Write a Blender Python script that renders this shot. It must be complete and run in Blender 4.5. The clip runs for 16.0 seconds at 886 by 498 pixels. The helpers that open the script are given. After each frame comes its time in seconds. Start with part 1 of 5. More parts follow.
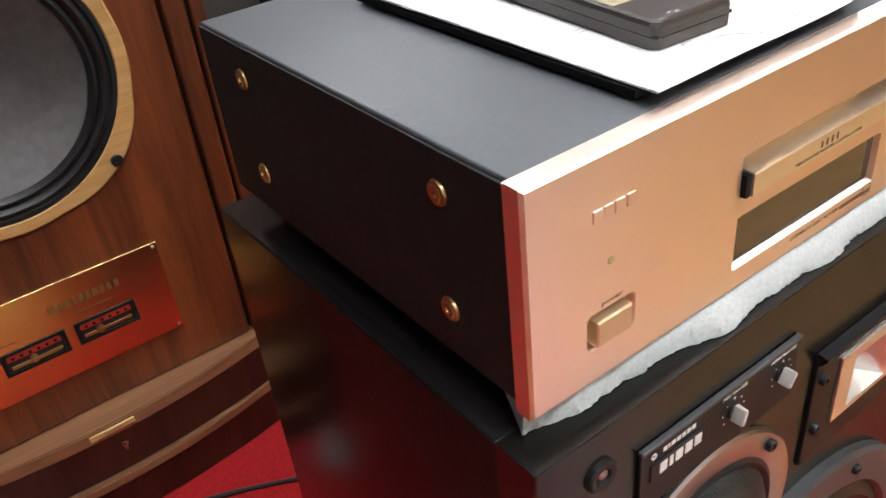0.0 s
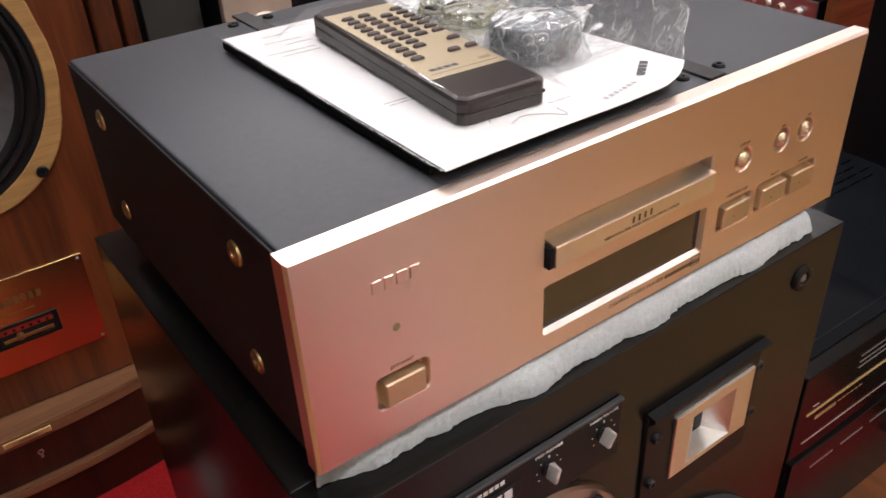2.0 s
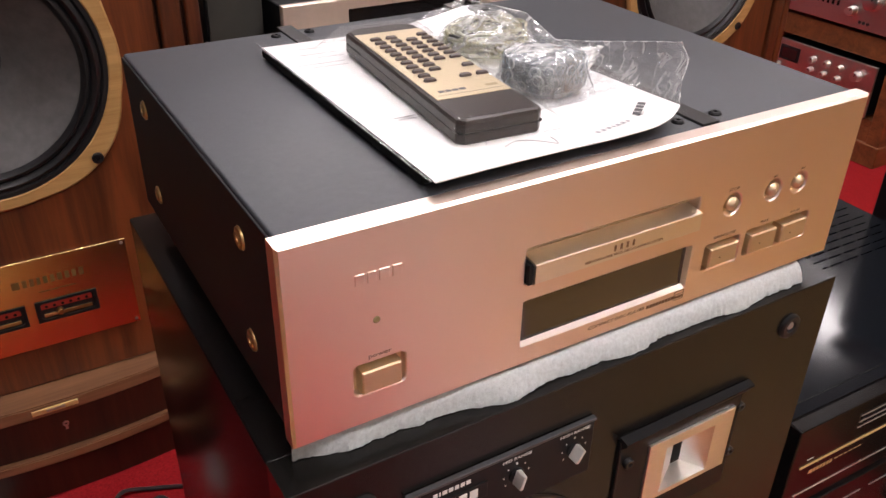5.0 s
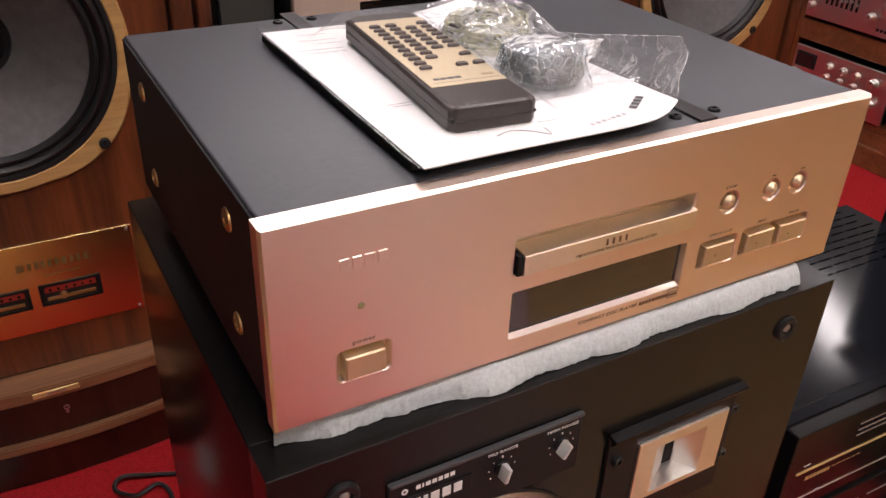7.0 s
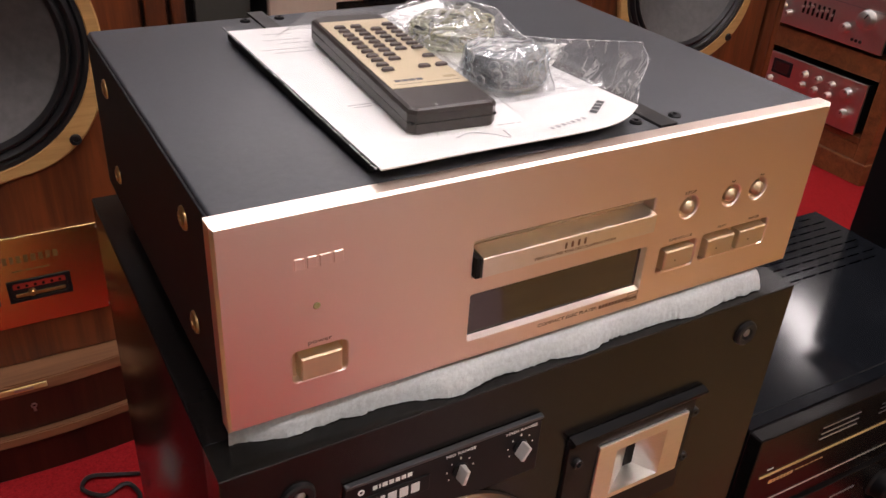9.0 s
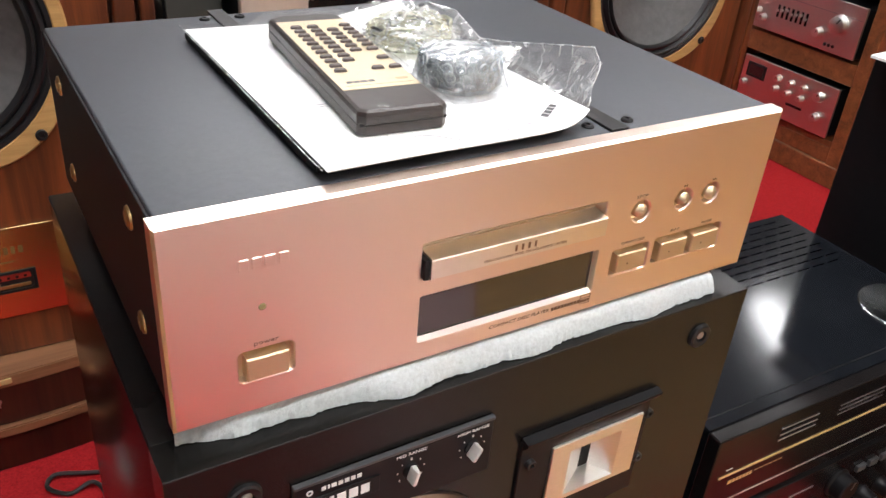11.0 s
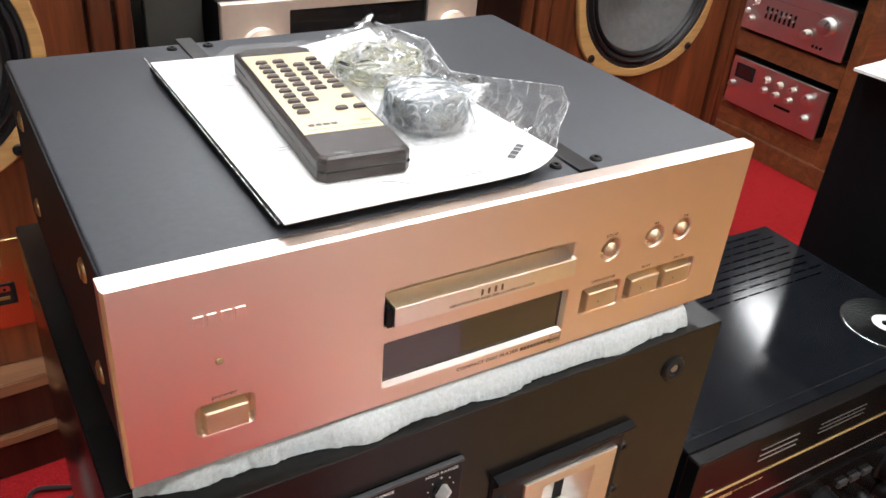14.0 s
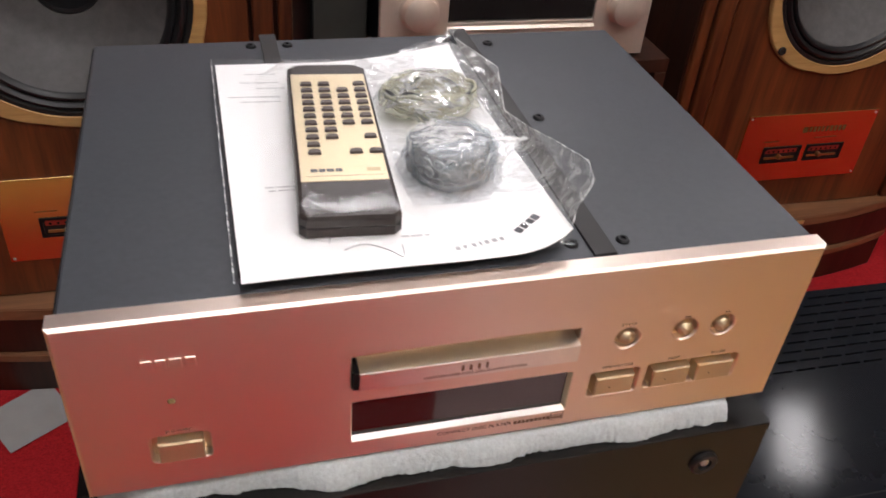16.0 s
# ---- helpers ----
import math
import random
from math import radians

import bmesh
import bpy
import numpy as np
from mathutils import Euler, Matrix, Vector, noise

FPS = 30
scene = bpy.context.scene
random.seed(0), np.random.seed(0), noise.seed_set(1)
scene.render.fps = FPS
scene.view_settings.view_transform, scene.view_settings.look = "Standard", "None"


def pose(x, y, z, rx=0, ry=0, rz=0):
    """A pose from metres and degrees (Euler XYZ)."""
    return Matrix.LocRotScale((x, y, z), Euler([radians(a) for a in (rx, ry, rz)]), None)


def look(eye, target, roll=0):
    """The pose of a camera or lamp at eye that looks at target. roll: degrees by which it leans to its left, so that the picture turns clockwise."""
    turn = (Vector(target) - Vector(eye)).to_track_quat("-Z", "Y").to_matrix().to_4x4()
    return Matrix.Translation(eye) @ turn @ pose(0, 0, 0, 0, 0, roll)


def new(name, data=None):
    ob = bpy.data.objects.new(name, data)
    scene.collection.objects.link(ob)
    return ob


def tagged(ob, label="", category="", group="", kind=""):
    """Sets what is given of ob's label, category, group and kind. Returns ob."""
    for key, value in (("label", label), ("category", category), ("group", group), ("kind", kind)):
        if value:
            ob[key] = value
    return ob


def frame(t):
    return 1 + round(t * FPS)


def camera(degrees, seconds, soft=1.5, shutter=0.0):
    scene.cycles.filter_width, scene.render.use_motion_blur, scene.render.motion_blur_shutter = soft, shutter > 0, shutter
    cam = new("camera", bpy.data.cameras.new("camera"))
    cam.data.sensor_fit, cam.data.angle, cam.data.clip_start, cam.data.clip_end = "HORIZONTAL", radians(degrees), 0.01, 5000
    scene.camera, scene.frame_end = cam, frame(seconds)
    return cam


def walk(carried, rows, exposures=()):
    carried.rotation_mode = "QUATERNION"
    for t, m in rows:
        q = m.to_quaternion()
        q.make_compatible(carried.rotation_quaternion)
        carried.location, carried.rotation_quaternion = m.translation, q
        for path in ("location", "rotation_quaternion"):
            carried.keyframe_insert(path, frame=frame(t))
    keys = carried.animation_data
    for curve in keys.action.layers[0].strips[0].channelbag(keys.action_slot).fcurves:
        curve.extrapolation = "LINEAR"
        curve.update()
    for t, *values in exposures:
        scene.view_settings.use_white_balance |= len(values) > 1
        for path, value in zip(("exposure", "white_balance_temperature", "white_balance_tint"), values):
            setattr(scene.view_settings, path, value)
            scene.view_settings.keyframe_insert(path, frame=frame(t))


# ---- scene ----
cam = camera(55.7, 16.0, shutter=0.4)
PATH = [
    (0, (-0.187, -0.223, 1.038), (0.732, 1.168, -0.067), -6.7),
    (0.5, (-0.175, -0.236, 1.045), (0.758, 1.142, -0.064), -5.5),
    (1, (-0.16, -0.248, 1.051), (0.792, 1.125, -0.048), -4.9),
    (1.5, (-0.138, -0.262, 1.057), (0.819, 1.112, -0.036), -3.8),
    (2, (-0.112, -0.28, 1.063), (0.847, 1.1, -0.022), -2.9),
    (2.5, (-0.097, -0.286, 1.069), (0.879, 1.097, 0.003), -2.3),
    (3, (-0.091, -0.295, 1.071), (0.883, 1.104, 0.024), -1.0),
    (3.5, (-0.094, -0.314, 1.07), (0.85, 1.114, 0.036), 0.1),
    (4, (-0.097, -0.325, 1.072), (0.823, 1.123, 0.043), 0.4),
    (4.5, (-0.103, -0.33, 1.073), (0.799, 1.134, 0.052), 0.7),
    (4.7, (-0.106, -0.33, 1.073), (0.787, 1.138, 0.049), 0.8),
    (7, (-0.094, -0.337, 1.066), (0.766, 1.147, 0.037), 2.3),
    (7.5, (-0.092, -0.34, 1.067), (0.777, 1.142, 0.042), 2.9),
    (8, (-0.089, -0.341, 1.067), (0.793, 1.134, 0.044), 3.2),
    (10.5, (-0.072, -0.352, 1.067), (0.854, 1.095, 0.044), 4.7),
    (11, (-0.067, -0.354, 1.071), (0.87, 1.086, 0.047), 5.0),
    (11.5, (-0.062, -0.356, 1.072), (0.882, 1.077, 0.045), 5.2),
    (12, (-0.06, -0.357, 1.074), (0.893, 1.072, 0.05), 5.4),
    (12.5, (-0.057, -0.359, 1.077), (0.898, 1.07, 0.055), 5.3),
    (13, (-0.055, -0.36, 1.079), (0.904, 1.069, 0.06), 5.2),
    (13.5, (-0.05, -0.359, 1.079), (0.916, 1.065, 0.058), 5.4),
    (14, (-0.042, -0.343, 1.095), (0.904, 1.082, 0.059), 5.1),
    (14.5, (0.008, -0.336, 1.098), (0.799, 1.13, -0.008), 2.7),
    (15, (0.073, -0.344, 1.113), (0.71, 1.145, -0.06), 4.8),
    (15.5, (0.104, -0.343, 1.129), (0.651, 1.174, -0.055), 5.7),
    (16, (0.089, -0.329, 1.155), (0.586, 1.191, -0.045), 5.5),
]
EXPOSURES = [(0, 0.0, 6500, 10), (0.7, -.22, 6600, 12), (1.5, -.78, 6750, 16), (2, -.71, 6850, 18), (3, -.42, 6950, 21), (4, -.46, 6970, 21), (4.5, -.50, 7000, 22), (7, -.64, 7150, 25), (7.5, -.99, 7250, 26), (8.2, -1.04, 7250, 26),
             (10.5, -.10, 6700, 15), (12.5, .02, 6500, 10), (13.5, -.08, 6500, 10), (14, -.16, 6550, 11), (14.5, -.22, 6500, 10), (15.5, -.25, 6500, 10), (16, -.84, 6800, 18)]
walk(cam, [(t, look(eye, target, roll)) for t, eye, target, roll in PATH], EXPOSURES)

# ---- world and light ----
world = bpy.data.worlds.new("room_world")
scene.world = world
world.use_nodes = True
world.node_tree.nodes["Background"].inputs[0].default_value = (0.9, 0.95, 1.0, 1)
world.node_tree.nodes["Background"].inputs[1].default_value = 0.05


# ---- materials ----
def mat(name, color, rough=0.5, metal=0.0, var=0.0, scale=20.0, bump=0.0, bscale=200.0, stretch=(1, 1, 1), spec=0.5, color2=None,
        coat=0.0, aniso=0.0, rvar=0.0):
    m = bpy.data.materials.new(name)
    m.use_nodes = True
    nt = m.node_tree
    b = nt.nodes["Principled BSDF"]
    b.inputs["Base Color"].default_value = (*color, 1)
    b.inputs["Roughness"].default_value = rough
    b.inputs["Metallic"].default_value = metal
    b.inputs["Specular IOR Level"].default_value = spec
    b.inputs["Coat Weight"].default_value = coat
    b.inputs["Coat Roughness"].default_value = 0.08
    b.inputs["Anisotropic"].default_value = aniso
    tc = nt.nodes.new("ShaderNodeTexCoord")
    mp = nt.nodes.new("ShaderNodeMapping")
    mp.inputs["Scale"].default_value = stretch
    nt.links.new(tc.outputs["Object"], mp.inputs["Vector"])
    if var or color2 or rvar:
        n = nt.nodes.new("ShaderNodeTexNoise")
        n.inputs["Scale"].default_value = scale
        n.inputs["Detail"].default_value = 6
        n.inputs["Roughness"].default_value = 0.6
        nt.links.new(mp.outputs[0], n.inputs["Vector"])
        r = nt.nodes.new("ShaderNodeValToRGB")
        c2 = color2 or tuple(c * (1 + var) for c in color)
        c1 = color if color2 else tuple(c * (1 - var) for c in color)
        r.color_ramp.elements[0].color = (*c1, 1)
        r.color_ramp.elements[1].color = (*c2, 1)
        r.color_ramp.elements[0].position, r.color_ramp.elements[1].position = 0.32, 0.68
        nt.links.new(n.outputs["Fac"], r.inputs[0])
        nt.links.new(r.outputs[0], b.inputs["Base Color"])
        if rvar:
            mr = nt.nodes.new("ShaderNodeMapRange")
            mr.inputs[1].default_value, mr.inputs[2].default_value = 0.3, 0.7
            mr.inputs[3].default_value, mr.inputs[4].default_value = max(0.02, rough - rvar), min(1, rough + rvar)
            nt.links.new(n.outputs["Fac"], mr.inputs[0])
            nt.links.new(mr.outputs[0], b.inputs["Roughness"])
    if bump:
        n2 = nt.nodes.new("ShaderNodeTexNoise")
        n2.inputs["Scale"].default_value = bscale
        n2.inputs["Detail"].default_value = 4
        nt.links.new(mp.outputs[0], n2.inputs["Vector"])
        bp = nt.nodes.new("ShaderNodeBump")
        bp.inputs["Strength"].default_value = bump
        bp.inputs["Distance"].default_value = 0.001
        nt.links.new(n2.outputs["Fac"], bp.inputs["Height"])
        nt.links.new(bp.outputs[0], b.inputs["Normal"])
    return m


def glowing(name, color, strength):
    m = bpy.data.materials.new(name)
    m.use_nodes = True
    b = m.node_tree.nodes["Principled BSDF"]
    b.inputs["Base Color"].default_value = (*color, 1)
    b.inputs["Emission Color"].default_value = (*color, 1)
    b.inputs["Emission Strength"].default_value = strength
    return m


def film_mat(name, tint, rough, opacity, ior=1.3, crease=0.3, cells=0, glint=0.0):
    """Thin clear plastic: mostly see-through, with a glossy skin, creases and painted pale glints."""
    m = bpy.data.materials.new(name)
    m.use_nodes = True
    nt = m.node_tree
    out = nt.nodes["Material Output"]
    nt.nodes.remove(nt.nodes["Principled BSDF"])
    tr = nt.nodes.new("ShaderNodeBsdfTransparent")
    tr.inputs[0].default_value = (*tint, 1)
    gl = nt.nodes.new("ShaderNodeBsdfGlossy")
    gl.inputs["Roughness"].default_value = rough
    df = nt.nodes.new("ShaderNodeBsdfDiffuse")
    df.inputs[0].default_value = (0.85, 0.86, 0.84, 1)
    fr = nt.nodes.new("ShaderNodeLayerWeight")
    fr.inputs["Blend"].default_value = 0.5
    pw = nt.nodes.new("ShaderNodeMath")
    pw.operation = "POWER"
    pw.inputs[1].default_value = 4.0
    ma = nt.nodes.new("ShaderNodeMath")
    ma.operation = "MULTIPLY_ADD"
    ma.inputs[1].default_value = 0.5
    ma.inputs[2].default_value = 2.0 * ((ior - 1) / (ior + 1)) ** 2
    nt.links.new(fr.outputs["Facing"], pw.inputs[0])
    nt.links.new(pw.outputs[0], ma.inputs[0])
    n = nt.nodes.new("ShaderNodeTexNoise")
    n.inputs["Scale"].default_value = 60
    n.inputs["Detail"].default_value = 5
    n.inputs["Distortion"].default_value = 1.2
    tc = nt.nodes.new("ShaderNodeTexCoord")
    nt.links.new(tc.outputs["Object"], n.inputs["Vector"])
    bp = nt.nodes.new("ShaderNodeBump")
    bp.inputs["Strength"].default_value = crease
    bp.inputs["Distance"].default_value = 0.004
    nt.links.new(n.outputs["Fac"], bp.inputs["Height"])
    for s in (gl, fr):
        nt.links.new(bp.outputs[0], s.inputs["Normal"])
    m1 = nt.nodes.new("ShaderNodeMixShader")
    m1.inputs[0].default_value = opacity
    if cells:
        vo = nt.nodes.new("ShaderNodeTexVoronoi")
        vo.inputs["Scale"].default_value = cells
        nt.links.new(tc.outputs["Object"], vo.inputs["Vector"])
        nt.links.new(vo.outputs["Distance"], bp.inputs["Height"])
    # white diffuse streaks stand in for highlights along the folds
    if glint:
        w = nt.nodes.new("ShaderNodeTexNoise")
        w.inputs["Scale"].default_value = 26
        w.inputs["Detail"].default_value = 4
        w.inputs["Distortion"].default_value = 0.6
        mp = nt.nodes.new("ShaderNodeMapping")
        mp.inputs["Rotation"].default_value = (0.5, 0.4, 0.6)
        mp.inputs["Scale"].default_value = (1.0, 3.2, 1.0)
        nt.links.new(tc.outputs["Object"], mp.inputs["Vector"])
        nt.links.new(mp.outputs[0], w.inputs["Vector"])
        sub = nt.nodes.new("ShaderNodeMath")
        sub.operation = "SUBTRACT"
        sub.inputs[1].default_value = 0.5
        ab = nt.nodes.new("ShaderNodeMath")
        ab.operation = "ABSOLUTE"
        mr = nt.nodes.new("ShaderNodeMapRange")
        mr.inputs[1].default_value, mr.inputs[2].default_value = 0.0, 0.06
        mr.inputs[3].default_value, mr.inputs[4].default_value = glint, opacity
        nt.links.new(w.outputs["Fac"], sub.inputs[0])
        nt.links.new(sub.outputs[0], ab.inputs[0])
        nt.links.new(ab.outputs[0], mr.inputs[0])
        nt.links.new(mr.outputs[0], m1.inputs[0])
    nt.links.new(tr.outputs[0], m1.inputs[1])
    nt.links.new(df.outputs[0], m1.inputs[2])
    m2 = nt.nodes.new("ShaderNodeMixShader")
    nt.links.new(ma.outputs[0], m2.inputs[0])
    nt.links.new(m1.outputs[0], m2.inputs[1])
    nt.links.new(gl.outputs[0], m2.inputs[2])
    nt.links.new(m2.outputs[0], out.inputs["Surface"])
    return m


GOLD_FACE = mat("champagne_anodised_aluminium", (0.95, 0.785, 0.685), 0.36, 1.0, 0.015, 300, 0.03, 900, (1, 1, 30))
GOLD_EDGE = mat("polished_champagne_edge", (0.84, 0.72, 0.55), 0.34, 1.0, 0.02, 120)
DRAWER_MAT = mat("pale_champagne_drawer", (0.95, 0.90, 0.84), 0.30, 1.0, 0.02, 150, 0.02, 700)
KNOB_MAT = mat("pale_silver_knob", (0.66, 0.64, 0.61), 0.42, 0.35, 0.04, 200)
GOLD_BTN = mat("champagne_button", (0.74, 0.60, 0.40), 0.48, 1.0, 0.02, 200)
BRASS = mat("brass_screw", (0.52, 0.36, 0.16), 0.32, 1.0, 0.1, 300)
BRASS_PLATE = mat("polished_brass_plate", (0.83, 0.60, 0.27), 0.26, 1.0, 0.06, 18, 0.02, 40)
GREY_TOP = mat("dark_grey_satin_paint", (0.044, 0.048, 0.055), 0.44, 0.0, 0.10, 220, 0.14, 1300, spec=0.5)
# darker than the cover: the sides' shade is put into this colour
SHADED_SIDE = mat("shaded_side_paint", (0.016, 0.017, 0.019), 0.55, 0.0, 0.12, 60, 0.10, 1500, spec=0.2)
RAIL_MAT = mat("black_rail_paint", (0.016, 0.015, 0.015), 0.45, 0.0, 0.1, 60, spec=0.35)
BLACK_SAT = mat("black_satin_paint", (0.007, 0.007, 0.008), 0.42, 0.0, 0.15, 60, 0.05, 900, spec=0.2)
BLACK_GLOSS = mat("black_gloss_lacquer", (0.008, 0.007, 0.007), 0.20, 0.0, 0.04, 30, 0.0, spec=0.2)
BLACK_BAFFLE = mat("black_baffle_paint", (0.008, 0.0075, 0.007), 0.27, 0.0, 0.05, 60, 0.02, 900, spec=0.26)
BLACK_DEEP = mat("black_recess", (0.005, 0.005, 0.005), 0.6, 0.0, 0.1, 50, spec=0.2)
BLACK_METAL = mat("black_metal_cover", (0.006, 0.007, 0.009), 0.11, 0.0, 0.2, 25, spec=0.17)
RUBBER = mat("black_rubber", (0.010, 0.010, 0.011), 0.42, 0.0, 0.2, 80, 0.1, 300, spec=0.35)
DARK_GREY = mat("dark_grey_plastic", (0.05, 0.052, 0.056), 0.4, 0.0, 0.1, 60)
CONE = mat("grey_paper_cone", (0.080, 0.077, 0.077), 0.75, 0.0, 0.16, 60, 0.3, 700)
FOAM = mat("white_foam_sheet", (0.48, 0.52, 0.52), 0.75, 0.0, 0.12, 420, 0.55, 900)
PAPER = mat("white_paper", (0.80, 0.80, 0.79), 0.6, 0.0, 0.015, 40, 0.05, 200)
# white paper greyed so that the floor sheet looks shaded
SHADED_PAPER = mat("shaded_white_paper", (0.32, 0.31, 0.30), 0.7, 0.0, 0.04, 30, 0.05, 200)
INK = mat("grey_ink", (0.10, 0.10, 0.11), 0.7)
INK_PALE = mat("pale_ink", (0.45, 0.45, 0.46), 0.7)
INK_BROWN = mat("brown_print", (0.16, 0.09, 0.05), 0.6)
WHITE_PRINT = mat("white_print", (0.75, 0.75, 0.73), 0.6)
GOLD_PRINT = mat("gold_print", (0.72, 0.55, 0.25), 0.4, 0.6)
REMOTE_PL = mat("dark_brown_grey_plastic", (0.020, 0.012, 0.010), 0.34, 0.0, 0.1, 60, 0.03, 700, spec=0.35)
REMOTE_GOLD = mat("remote_gold_panel", (0.66, 0.55, 0.37), 0.38, 0.8, 0.03, 200)
GLASS_DARK = mat("smoked_display_glass", (0.014, 0.012, 0.012), 0.04, 0.0, spec=0.8, coat=0.5)
SILVER = mat("brushed_silver", (0.80, 0.78, 0.74), 0.36, 1.0, 0.04, 150, 0.03, 600, (1, 1, 8))
SILVER_PINK = mat("silver_faceplate", (0.74, 0.63, 0.54), 0.45, 0.7, 0.03, 90)
STEEL = mat("dull_steel", (0.5, 0.5, 0.5), 0.35, 1.0, 0.1, 200)
CARPET = mat("red_carpet", (0.36, 0.015, 0.018), 0.95, 0.0, 0.25, 260, 1.0, 900, spec=0.1)
TAN_FLOOR = mat("tan_wood_floor", (0.46, 0.27, 0.10), 0.45, 0.0, 0.2, 6, 0.1, 60, (1, 8, 1))
# pinkish white for the unseen strip that the faceplate mirrors
PALE_REFLECTOR = mat("pale_pink_reflector", (0.56, 0.37, 0.36), 0.5, 0.0, 0.08, 8, 0.1, 90)
DARK_WALL = mat("dark_brown_wall_board", (0.035, 0.022, 0.016), 0.6, 0.0, 0.2, 6, 0.1, 80)
GREY_WALL = mat("grey_wall_paint", (0.14, 0.13, 0.13), 0.7, 0.0, 0.06, 5, 0.1, 150)
WALL_PAINT = mat("off_white_wall_paint", (0.62, 0.60, 0.56), 0.8, 0.0, 0.05, 5, 0.1, 150)
CEIL_PAINT = mat("white_ceiling_board", (0.32, 0.32, 0.33), 0.85, 0.0, 0.04, 8, 0.2, 200)
LAMP = glowing("lamp_diffuser", (0.95, 0.98, 1.0), 48.0)
BUBBLE = film_mat("bubble_wrap_film", (0.93, 0.97, 1.0), 0.08, 0.12, 1.4, 0.15)
BUBBLE_RIM = film_mat("bubble_wrap_seam", (0.95, 0.97, 1.0), 0.12, 0.36, 1.4, 0.1)
OUTER_FILM = film_mat("crinkled_clear_film", (0.98, 0.99, 1.0), 0.08, 0.03, 1.45, 0.10, 0, 0.20)
CLEAR = film_mat("clear_plastic_bag", (0.99, 0.99, 0.99), 0.05, 0.012, 1.15, 0.02, 0, 0.025)
BAG_PANEL = film_mat("creased_clear_bag", (0.98, 0.98, 0.98), 0.09, 0.09, 1.50, 0.06, 0, 0.34)
FROSTED = film_mat("frosted_plastic_film", (0.95, 0.97, 1.0), 0.18, 0.28, 1.35, 0.30, 0, 0.65)
YELLOWED = film_mat("yellowed_plastic_bag", (0.98, 0.97, 0.86), 0.15, 0.20, 1.40, 0.35, 0, 0.50)
MESH_GRILLE = mat("black_wire_mesh", (0.03, 0.035, 0.035), 0.35, 0.6, 0.5, 700, 1.0, 900)
CABINET_GREY = mat("dark_olive_grey_paint", (0.032, 0.032, 0.028), 0.5, 0.0, 0.15, 12, 0.1, 300)
CREAM = mat("cream_paint", (0.58, 0.52, 0.38), 0.55, 0.0, 0.05, 20, 0.05, 300)
RING_METAL = mat("satin_ring_metal", (0.40, 0.35, 0.34), 0.32, 1.0, 0.04, 90)
REMOTE_PALE = mat("pale_brown_print", (0.42, 0.33, 0.19), 0.5)
REMOTE_KEY = mat("dark_remote_key", (0.06, 0.04, 0.035), 0.4, 0.0, 0.1, 100)
RED_STRIP = mat("red_socket_strip", (0.35, 0.03, 0.02), 0.3)
PLATE_INK = mat("etched_brown_ink", (0.18, 0.10, 0.03), 0.5, 0.4)
RACK_SILVER = mat("satin_silver_panel", (0.72, 0.66, 0.62), 0.36, 1.0, 0.03, 100)
CABLE_MAT = mat("black_cable_sheath", (0.015, 0.015, 0.015), 0.4)
PALE_CABLE = mat("pale_cable", (0.34, 0.34, 0.25), 0.4)
DISC = mat("compact_disc_surface", (0.62, 0.66, 0.66), 0.22, 1.0, aniso=0.8)
DISC.node_tree.nodes["Principled BSDF"].inputs["Thin Film Thickness"].default_value = 520
DISC.node_tree.nodes["Principled BSDF"].inputs["Thin Film IOR"].default_value = 1.6


def wood_mat(name, dark, light, rough=0.3, axis=2, scale=9.0, coat=0.3):
    m = bpy.data.materials.new(name)
    m.use_nodes = True
    nt = m.node_tree
    b = nt.nodes["Principled BSDF"]
    tc = nt.nodes.new("ShaderNodeTexCoord")
    mp = nt.nodes.new("ShaderNodeMapping")
    s = [scale] * 3
    s[axis] = scale * 0.06
    mp.inputs["Scale"].default_value = s
    n = nt.nodes.new("ShaderNodeTexNoise")
    n.inputs["Scale"].default_value = 2.2
    n.inputs["Detail"].default_value = 8
    n.inputs["Roughness"].default_value = 0.65
    n.inputs["Distortion"].default_value = 0.8
    n2 = nt.nodes.new("ShaderNodeTexNoise")
    n2.inputs["Scale"].default_value = 16
    n2.inputs["Detail"].default_value = 4
    mx = nt.nodes.new("ShaderNodeMath")
    mx.operation = "MULTIPLY_ADD"
    mx.inputs[1].default_value = 0.3
    r = nt.nodes.new("ShaderNodeValToRGB")
    r.color_ramp.elements[0].color, r.color_ramp.elements[1].color = (*dark, 1), (*light, 1)
    r.color_ramp.elements[0].position, r.color_ramp.elements[1].position = 0.46, 0.82
    nt.links.new(tc.outputs["Object"], mp.inputs[0])
    nt.links.new(mp.outputs[0], n.inputs["Vector"])
    nt.links.new(mp.outputs[0], n2.inputs["Vector"])
    nt.links.new(n2.outputs["Fac"], mx.inputs[0])
    nt.links.new(n.outputs["Fac"], mx.inputs[2])
    nt.links.new(mx.outputs[0], r.inputs[0])
    nt.links.new(r.outputs[0], b.inputs["Base Color"])
    b.inputs["Roughness"].default_value = rough
    b.inputs["Coat Weight"].default_value = coat
    b.inputs["Coat Roughness"].default_value = 0.15
    bp = nt.nodes.new("ShaderNodeBump")
    bp.inputs["Strength"].default_value = 0.12
    bp.inputs["Distance"].default_value = 0.001
    nt.links.new(n2.outputs["Fac"], bp.inputs["Height"])
    nt.links.new(bp.outputs[0], b.inputs["Normal"])
    return m


